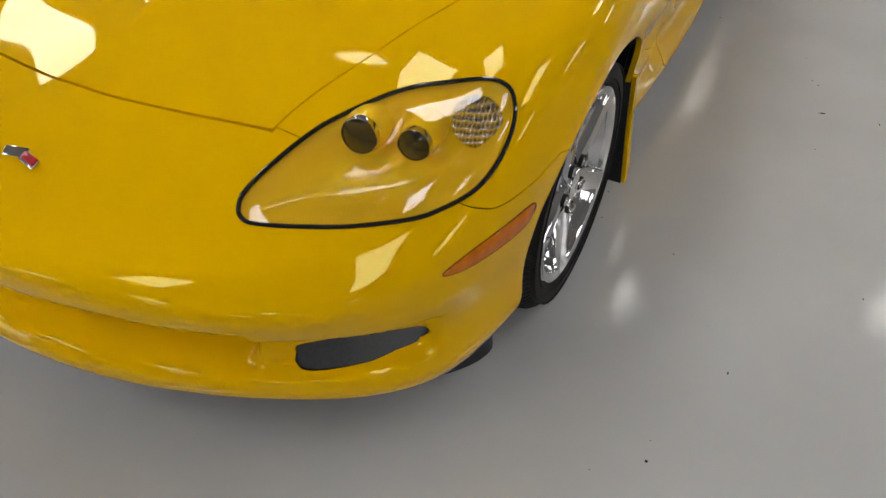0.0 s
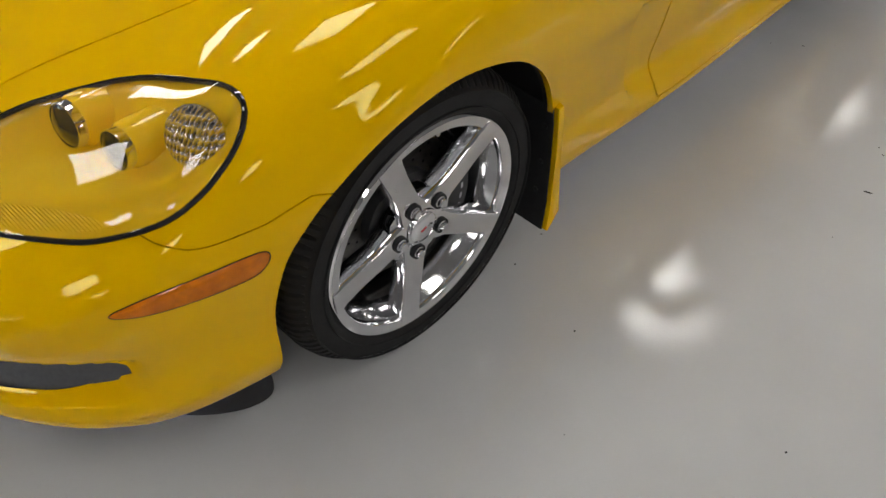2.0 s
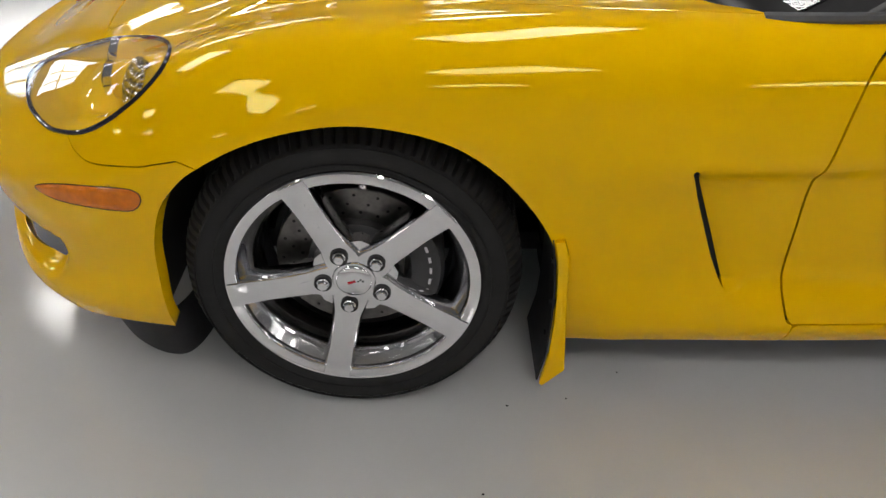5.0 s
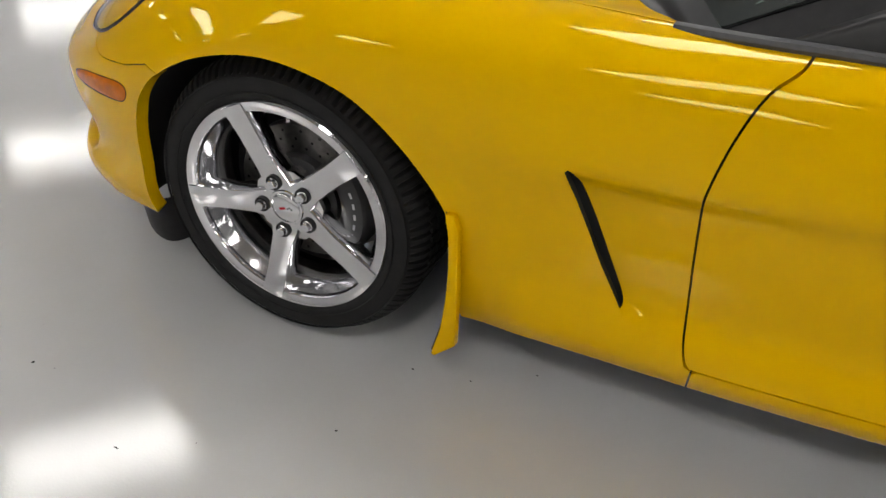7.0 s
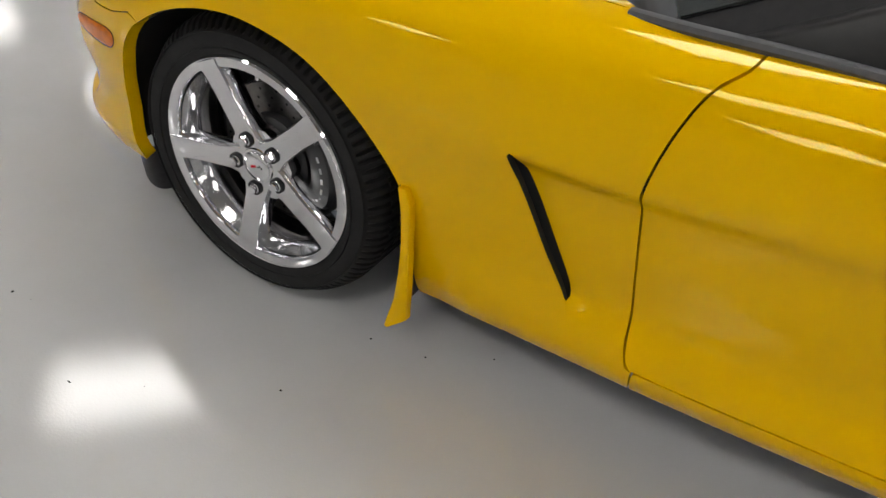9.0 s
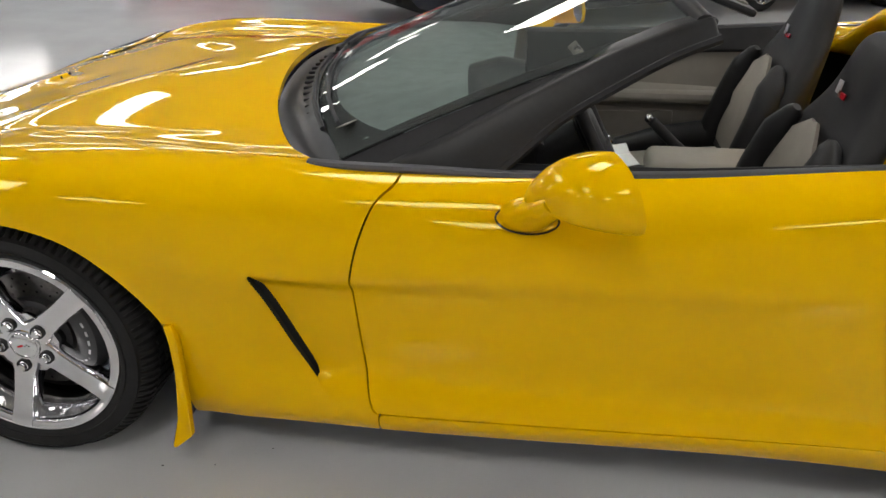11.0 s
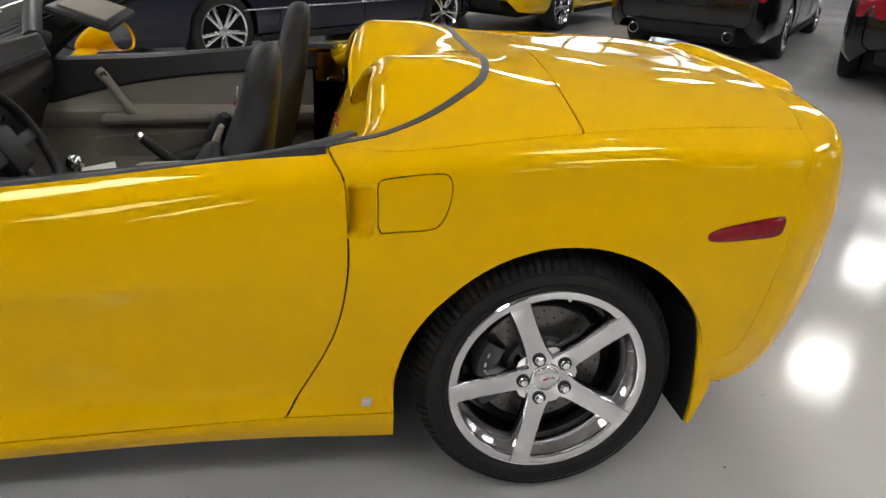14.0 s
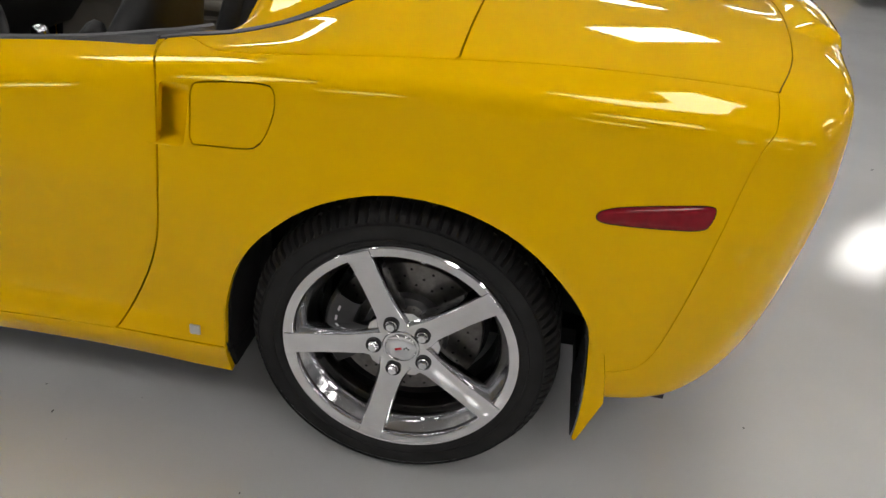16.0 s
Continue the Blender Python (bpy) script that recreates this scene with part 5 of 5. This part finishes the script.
hub_at = pose(1.340, -.37, .800, 0, 60, 0)
ring = [(.183 * math.cos(a), .183 * math.sin(a), 0) for a in np.linspace(0, 2 * math.pi, 49)[:-1]]
rim = tube(ring, .0155, 12, True)
rim.transform(hub_at)
steer = part("steering_wheel", rim, HIDE, car, "black leather steering wheel")
hubm = box(.13, .13, .05, hub_at @ pose(0, 0, -.012), .022)
part("steering_hub", hubm, HIDE, steer)
for a in (90, -90, 0):
    sp = box(.13, .036, .016, hub_at @ pose(0, 0, 0, 0, 0, a) @ pose(.115, 0, -.006), .006)
    part("steering_spoke", sp, SATIN, steer)
part("steering_column", lathe([(.04, -.25), (.05, -.04), (.03, -.03)], 24, hub_at), BLACK, steer)
part("column_stalk", tube([(1.20, -.44, .79), (1.20, -.58, .82)], .008, 8), BLACK, steer)
for y in (-.34, .34):
    vis = box(.15, .30, .018, pose(1.575, y, 1.150, 0, 18, 0), .008)
    visor = part("sun_visor", vis, SATIN, car, "dark sun visor folded under the header")
    part("visor_pad", box(.11, .24, .006, pose(1.578, y, 1.161, 0, 18, 0), .002), TRIM, visor)
part("mirror_stem", tube([(1.38, 0, 1.165), (1.42, 0, 1.13)], .010, 8), BLACK, car)
part("rear_view_mirror", box(.03, .22, .065, pose(1.43, 0, 1.11, 0, 8), .014), BLACK, car)
# a sticker low on the glass
part("screen_sticker", box(.03, .045, .002, pose(.755, -.64, .862, 0, -25, -20), 0), TRIM, car)


def seat(y, dx, tall=0.0):
    """A bucket seat: cushion, back with bolsters, integral headrest."""
    base = part("seat", box(.50, .50, .12, pose(1.66 + dx, y, .39, 0, -6), .05, seg=3), HIDE, car, "black leather bucket seat with beige inserts")
    part("seat_insert", box(.46, .27, .05, pose(1.625 + dx, y, .455, 0, -8), .022, seg=3), BEIGE, base)
    for s in (1, -1):
        bol = tube([(1.44 + dx, y + s * .205, .445), (1.60 + dx, y + s * .215, .485), (1.78 + dx, y + s * .215, .515), (1.86 + dx, y + s * .20, .52)], [.035, .05, .06, .05], 12)
        part("cushion_bolster", bol, HIDE, base)
    # the back: outline widths up its height, front and rear faces
    b = bmesh.new()
    rows = [(.50, .225, .07), (.60, .245, .08), (.70, .24, .08), (.80, .215, .07), (.88, .17, .06), (.94, .135, .052), (1.00, .125, .048), (1.045, .108, .042), (1.068, .075, .030), (1.076, .03, .014)]
    rings = []
    for z, hw, th in rows:
        z += tall * ramp((z - .6) / .4)
        cx = 1.855 + dx + .27 * (z - .50) - .10 * max(0, z - .95)
        ring_ = []
        for k in range(24):
            a = 2 * math.pi * k / 24
            ca, sa = math.cos(a), math.sin(a)
            ex = (abs(ca) ** .7) * (1 if ca > 0 else -1)
            ey = (abs(sa) ** .7) * (1 if sa > 0 else -1)
            wing = .035 * (abs(sa) ** 3) * (1 if z < .85 else 0) * (-1)
            ring_.append(b.verts.new((cx + th * ex + wing, y + hw * ey, z)))
        rings.append(ring_)
    for p, q in zip(rings, rings[1:]):
        for k in range(24):
            b.faces.new((p[k], p[(k + 1) % 24], q[(k + 1) % 24], q[k]))
    b.faces.new(rings[-1])
    back = part("backrest", b, HIDE, base)
    for s in (1, -1):
        line = [(1.855 + dx + .27 * (z - .50) - .085, y + s * w, z) for z, w in ((.50, .20), (.60, .205), (.70, .20), (.79, .175), (.86, .14))]
        part("back_bolster", tube([tuple(q) for q in smooth_curve(line, 4)], [.030] + [.046] * 12 + [.038, .03, .024, .012], 12), HIDE, base)
    mod = back.modifiers.new("round", "SUBSURF")
    mod.levels = mod.render_levels = 1
    # beige insert on the front face of the back
    b = bmesh.new()
    grid = []
    for z in np.linspace(.54, .86, 9):
        t = (z - .54) / .32
        hw = .125 * math.sqrt(max(0.02, 1 - max(0, (t - .55) / .45) ** 2)) * (.9 + .1 * math.sin(t * 3))
        cx = 1.855 + dx + .27 * (z - .50) - .083 - .004 * math.sin(t * math.pi) + .004 * math.cos(t * 18)
        grid.append([b.verts.new((cx + .006 * (q / hw) ** 2 if hw > .001 else cx, y + q, z)) for q in np.linspace(-hw, hw, 9)])
    for p, q in zip(grid, grid[1:]):
        for k in range(8):
            b.faces.new((p[k], p[k + 1], q[k + 1], q[k]))
    bmesh.ops.recalc_face_normals(b, faces=b.faces)
    bmesh.ops.solidify(b, geom=b.faces[:], thickness=.012)
    part("back_insert", b, BEIGE, base)
    em = part("headrest_badge", box(.004, .042, .016, pose(1.911 + dx, y - .012, .935, 0, 8, 0), .001), BADGE_RED, base, "small red and silver flag badge")
    part("badge_flag", box(.004, .024, .032, pose(1.914 + dx, y + .022, .948, 0, 8, 0), .001), BADGE_GREY, base)
    part("belt_guide", box(.02, .03, .10, pose(1.985 + dx, y + (-.095 if y < 0 else .095), .985, 0, 12), .008), SATIN, base)


seat(-.37, 0, .008)
seat(.37, .075, .03)

# the tonneau's front edge, rolled under into a thick lip
lip_rows = []
for w in np.linspace(-.63, .63, 85):
    x = float(np.interp(abs(w), [0, .18, .27, .36, .45, .56, .645], [2.24, 2.245, 2.265, 2.285, 2.265, 2.25, 2.205])) + .004
    hit = SKIN_TREE.ray_cast(Vector((x, -abs(w), 1.4)), Vector((0, 0, -1)))[0]
    lip_rows.append([(x + dx, w, hit.z + dz) for dx, dz in ((.004, -.0015), (-.010, -.006), (-.016, -.016), (-.014, -.030), (-.003, -.044), (.02, -.054), (.07, -.06), (.14, -.062))])
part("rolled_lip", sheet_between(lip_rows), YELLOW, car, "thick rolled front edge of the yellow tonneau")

# the body-coloured fall between the seats
# black panel added to make the hollow behind the seats look dark
part("shade_panel", box(.02, 1.10, .32, pose(2.37, 0, .74), .004), LINER, car)
fall = []
for y in np.linspace(-.42, .42, 33):
    k = (y / .64) ** 2
    fall.append([(2.31, y, .905 - .02 * k), (2.268, y, .893 - .03 * k), (2.230 + .03 * k, y, .85 - .06 * k), (2.19 + .05 * k, y, .770 - .06 * k), (2.155 + .06 * k, y, .68 - .05 * k), (2.13 + .06 * k, y, .56), (2.12 + .06 * k, y, .44)])
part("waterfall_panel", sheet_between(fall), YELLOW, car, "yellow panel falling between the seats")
fb = box(.006, .05, .022, pose(2.188, -.005, .782, 0, -26, 0), .002)
fb = box(.006, .03, .03, pose(2.192, .028, .79, 0, -26, 0), .002, fb)
part("fall_badge", fb, BADGE_RED, car, "small red flag badge")

# ---- door mirrors ----
def door_mirror(side):
    door = doors[0 if side > 0 else 1]
    b = bmesh.new()
    cx, cy, cz = 1.252, -.985 * side, .884
    n, m = 28, 16
    rings = []
    for j in range(m + 1):
        t = j / m                                  # 0: front nose, 1: cut for the glass
        x = cx - .085 + .18 * t ** 1.35
        r = math.sin(min(1, t * 1.03) * math.pi / 2) ** .95
        if t == 1:
            r *= .985
        ring_ = []
        for k in range(n):
            a = 2 * math.pi * k / n
            ca, sa = math.cos(a), math.sin(a)
            sq = (abs(ca) ** 2.25 + abs(sa) ** 2.25) ** (-1 / 2.25)
            ring_.append(b.verts.new((x - .014 * sa * r + .030 * ca * r, cy + side * (.045 * (1 - t) ** 1.5 - .085 * r * ca * sq), cz - .05 * (1 - t) ** 1.5 + .063 * r * sa * sq - .012 * ca * r)))
        rings.append(ring_)
    last = [tuple(v.co) for v in rings[-1]]
    for p, q in zip(rings, rings[1:]):
        for k in range(n):
            b.faces.new((p[k], p[(k + 1) % n], q[(k + 1) % n], q[k]))
    bmesh.ops.remove_doubles(b, verts=b.verts[:], dist=1e-5)
    inner = bmesh.ops.extrude_edge_only(b, edges=[e for e in b.edges if e.is_boundary])
    bmesh.ops.translate(b, verts=[g for g in inner["geom"] if isinstance(g, bmesh.types.BMVert)], vec=(-.012, 0, 0))
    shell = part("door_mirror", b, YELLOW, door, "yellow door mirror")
    g = bmesh.new()
    mid = sum((Vector(p) for p in last), Vector()) / n
    g.faces.new([g.verts.new(mid + (Vector(p) - mid) * .93 - Vector((.007, 0, 0))) for p in last])
    part("mirror_glass", g, CHROME, shell, "mirror glass")
    arm = smooth_curve([(1.178, -.868 * side, .772), (1.185, -.895 * side, .785), (1.205, -.935 * side, .815), (1.235, -.97 * side, .85)], 5)
    k = len(arm)
    part("mirror_arm", tube([tuple(p) for p in arm], [.062 - .022 * i / k for i in range(k)], 20, False, None, .60), YELLOW, shell)
    loop = [(1.178 + .064 * math.cos(a), -(.886 - .012 * math.sin(a)) * side, .772 + .026 * math.sin(a) - .002) for a in np.linspace(0, 2 * math.pi, 33)[:-1]]
    part("mirror_gasket", tube(loop, .0022, 6, True), GASKET, shell)


door_mirror(1)
door_mirror(-1)


paper = thing("paper_card", "small white folded card lying on the console", "card", pose(1.46, -.02, .600, 0, -6, 20))
part("leaf", box(.10, .07, .002, pose(0, 0, 0, 10), 0), PAPER, paper)
part("fold", box(.10, .05, .002, pose(0, .045, .012, 40), 0), PAPER, paper)


# ---- the other cars in the hall ----
def parked_car(name, label, paint, at, height=1.45, length=4.7, base=2.85, rear=1.05, tail=RED_LENS, strip=False, pipes=False):
    """A closed car about its rear axle; x points ahead."""
    ob = thing(name, label, "car", at)
    x0, x1 = -rear, length - rear
    hw = .90
    st = [x0, x0 + .05, x0 + .35, x0 + .95, .55, 1.2, base - .75, base - .1, base + .45, x1 - .15, x1]
    lo = [.42, .30, .26, .22, .20, .20, .20, .22, .24, .28, .42]
    belt = [.80, .90, .96, .96, .95, .93, .91, .86, .80, .72, .60]
    top = [.82, .96, 1.02, 1.12 + .0, height - .04, height, height - .10, .93, .88, .80, .66]
    wid = [.70, .82, .88, .90, .90, .90, .90, .90, .87, .80, .62]
    rows = []
    xs = np.linspace(x0, x1, 60)
    ev = lambda a: np.interp(xs, st, a)
    L, B, W = ev(lo), ev(belt), ev(wid)
    for k, (fw, fz) in enumerate(((.90, 0.0), (.98, .12), (1.0, .35), (1.0, .62), (.985, .85), (.93, 1.0), (.80, 1.04), (.4, 1.06), (0, 1.065))):
        rows.append(np.stack([xs, -W * fw, L + (B - L) * fz], 1))
    v, f = sheet_between(rows)
    f = [q[::-1] for q in f]
    # wheel openings
    for wx in (0, base):
        g = polygon_field("xz", [(wx + .37 * math.cos(a), .33 + .37 * math.sin(a)) for a in np.linspace(0, 2 * math.pi, 25)[:-1]], 0)
        v, f = clip(v, f, -g(v))
    body = part("body", whole(*flanged(v, [list(q) for q in f], .03)), paint, ob)
    part("underbody", box(length - .5, 1.3, .25, pose((x0 + x1) / 2, 0, .33)), LINER, ob, smooth=False)
    part("rear_bumper", box(.14, 1.40, .40, pose(x0 + .07, 0, .61), .05), paint, ob)
    part("front_bumper", box(.14, 1.24, .22, pose(x1 - .07, 0, .50), .05), paint, ob)
    roof = []
    for x, z, w in ((x0 + .40, .99, .62), (x0 + 1.0, height - .12, .58), (.75, height, .56), (1.3, height, .56), (base - .95, height - .14, .58), (base - .25, .93, .66)):
        roof.append([(x, -w - .12 * (height - z), z - .02), (x, -w * .8, z + .01), (x, 0, z + .03), (x, w * .8, z + .01), (x, w + .12 * (height - z), z - .02)])
    part("roof", sheet_between(roof), paint, ob)
    for s in (1, -1):
        gl = [[(x0 + .55, -.80 * s, .96), (x0 + 1.0, -.82 * s, .955), (1.2, -.82 * s, .93), (base - .45, -.80 * s, .91)],
              [(x0 + .80, -.64 * s, height - .14), (x0 + 1.15, -.60 * s, height - .05), (1.2, -.58 * s, height - .02), (base - .95, -.60 * s, height - .15)]]
        part("side_window", sheet_between(gl), DARK_LENS, ob)
        for x in (.62, 1.72):
            part("door_seam", box(.006, .006, .55, pose(x, -.901 * s, .60), 0), LINER, ob)
        if strip:
            part("chrome_strip", box(2.1, .008, .014, pose(1.25, -.903 * s, .50), .003), CHROME, ob)
        part("tail_lamp", box(.15, .34, .17, pose(x0 + .072, -.62 * s, .77, 0, 0, 12 * s), .03), tail, ob)
        part("sill", box(base - .8, .03, .06, pose(base / 2, -.875 * s, .23), .01), LINER, ob)
        if pipes:
            part("tail_pipe", lathe([(.045, -.1), (.055, .10), (.050, .105), (.042, .09), (.040, -.05)], 24, pose(x0 + .02, -.50 * s, .33, 0, -90, 0)), CHROME, ob)
        for wx in (0, base):
            wh = part("wheel", lathe([(.225, .0), (.235, .012), (.24, .012), (.245, .0), (.235, -.02), (.215, -.10), (.22, -.18)], 48, pose(0, 0, 0)), CHROME, ob, at=pose(wx, -.88 * s, .325, 90 if s > 0 else 90, 0, 0 if s > 0 else 180))
            part("tyre", lathe([(.236, -.005), (.25, .012), (.29, .012), (.315, .0), (.325, -.02), (.325, -.18), (.25, -.2)], 48), RUBBER, wh)
            part("wheel_back", lathe([(.21, -.10), (.0005, -.10)], 32), LINER, wh)
            for k in range(10):
                sp = box(.20, .034, .02, pose(0, 0, 0, 0, 0, 36 * k + (7 if k % 2 else -7)) @ pose(.125, 0, -.012, 0, -3), .005)
                part("spoke", sp, CHROME, wh)
            part("hub", lathe([(.045, -.03), (.04, .0), (.0005, .002)], 24), CHROME, wh)
    part("boot_trim", box(.02, .52, .11, pose(x0 - .006, 0, .66), .005), LINER, ob)
    part("number_plate", box(.01, .40, .09, pose(x0 - .016, 0, .66), .003), SATIN, ob)
    part("lower_trim", box(.06, 1.1, .12, pose(x0 + .02, 0, .36), .02), LINER, ob)
    return ob


NAVY = material("navy_paint", (0.005, 0.006, 0.018), rough=0.2, coat=0.3, spec=0.3, grain=.05, grain_scale=600)
JET = material("black_paint", (0.005, 0.005, 0.006), rough=0.2, coat=0.4, spec=0.3, grain=.05, grain_scale=600)
RED_PAINT = material("red_paint", (0.30, 0.008, 0.012), rough=0.3, coat=1.0, grain=.05, grain_scale=600)
TAIL_RED = material("tail_red", (0.6, 0.01, 0.015), rough=0.15, coat=1.0, grain=.1, grain_scale=60)
parked_car("sedan", "dark navy saloon with silver wheels parked on the grey floor", NAVY, pose(.80, 5.55, 0, 0, 0, 40), base=3.0, length=5.2, rear=1.42, tail=TAIL_RED, strip=True)
parked_car("coupe", "black coupe seen from its tail, with round exhaust pipes", JET, pose(6.80, 6.47, 0, 0, 0, 50), height=1.35, rear=1.2, pipes=True)
parked_car("coupe", "yellow coupe parked behind the others", YELLOW, pose(4.75, 8.35, 0, 0, 0, 47), height=1.30)
parked_car("estate_car", "dark red tall car with silver wheels", RED_PAINT, pose(-1.35, 7.9, 0, 0, 0, 153), height=1.65)
parked_car("coupe", "black car with dark wheels at the aisle", JET, pose(8.22, 4.36, 0, 0, 0, 50), height=1.4)
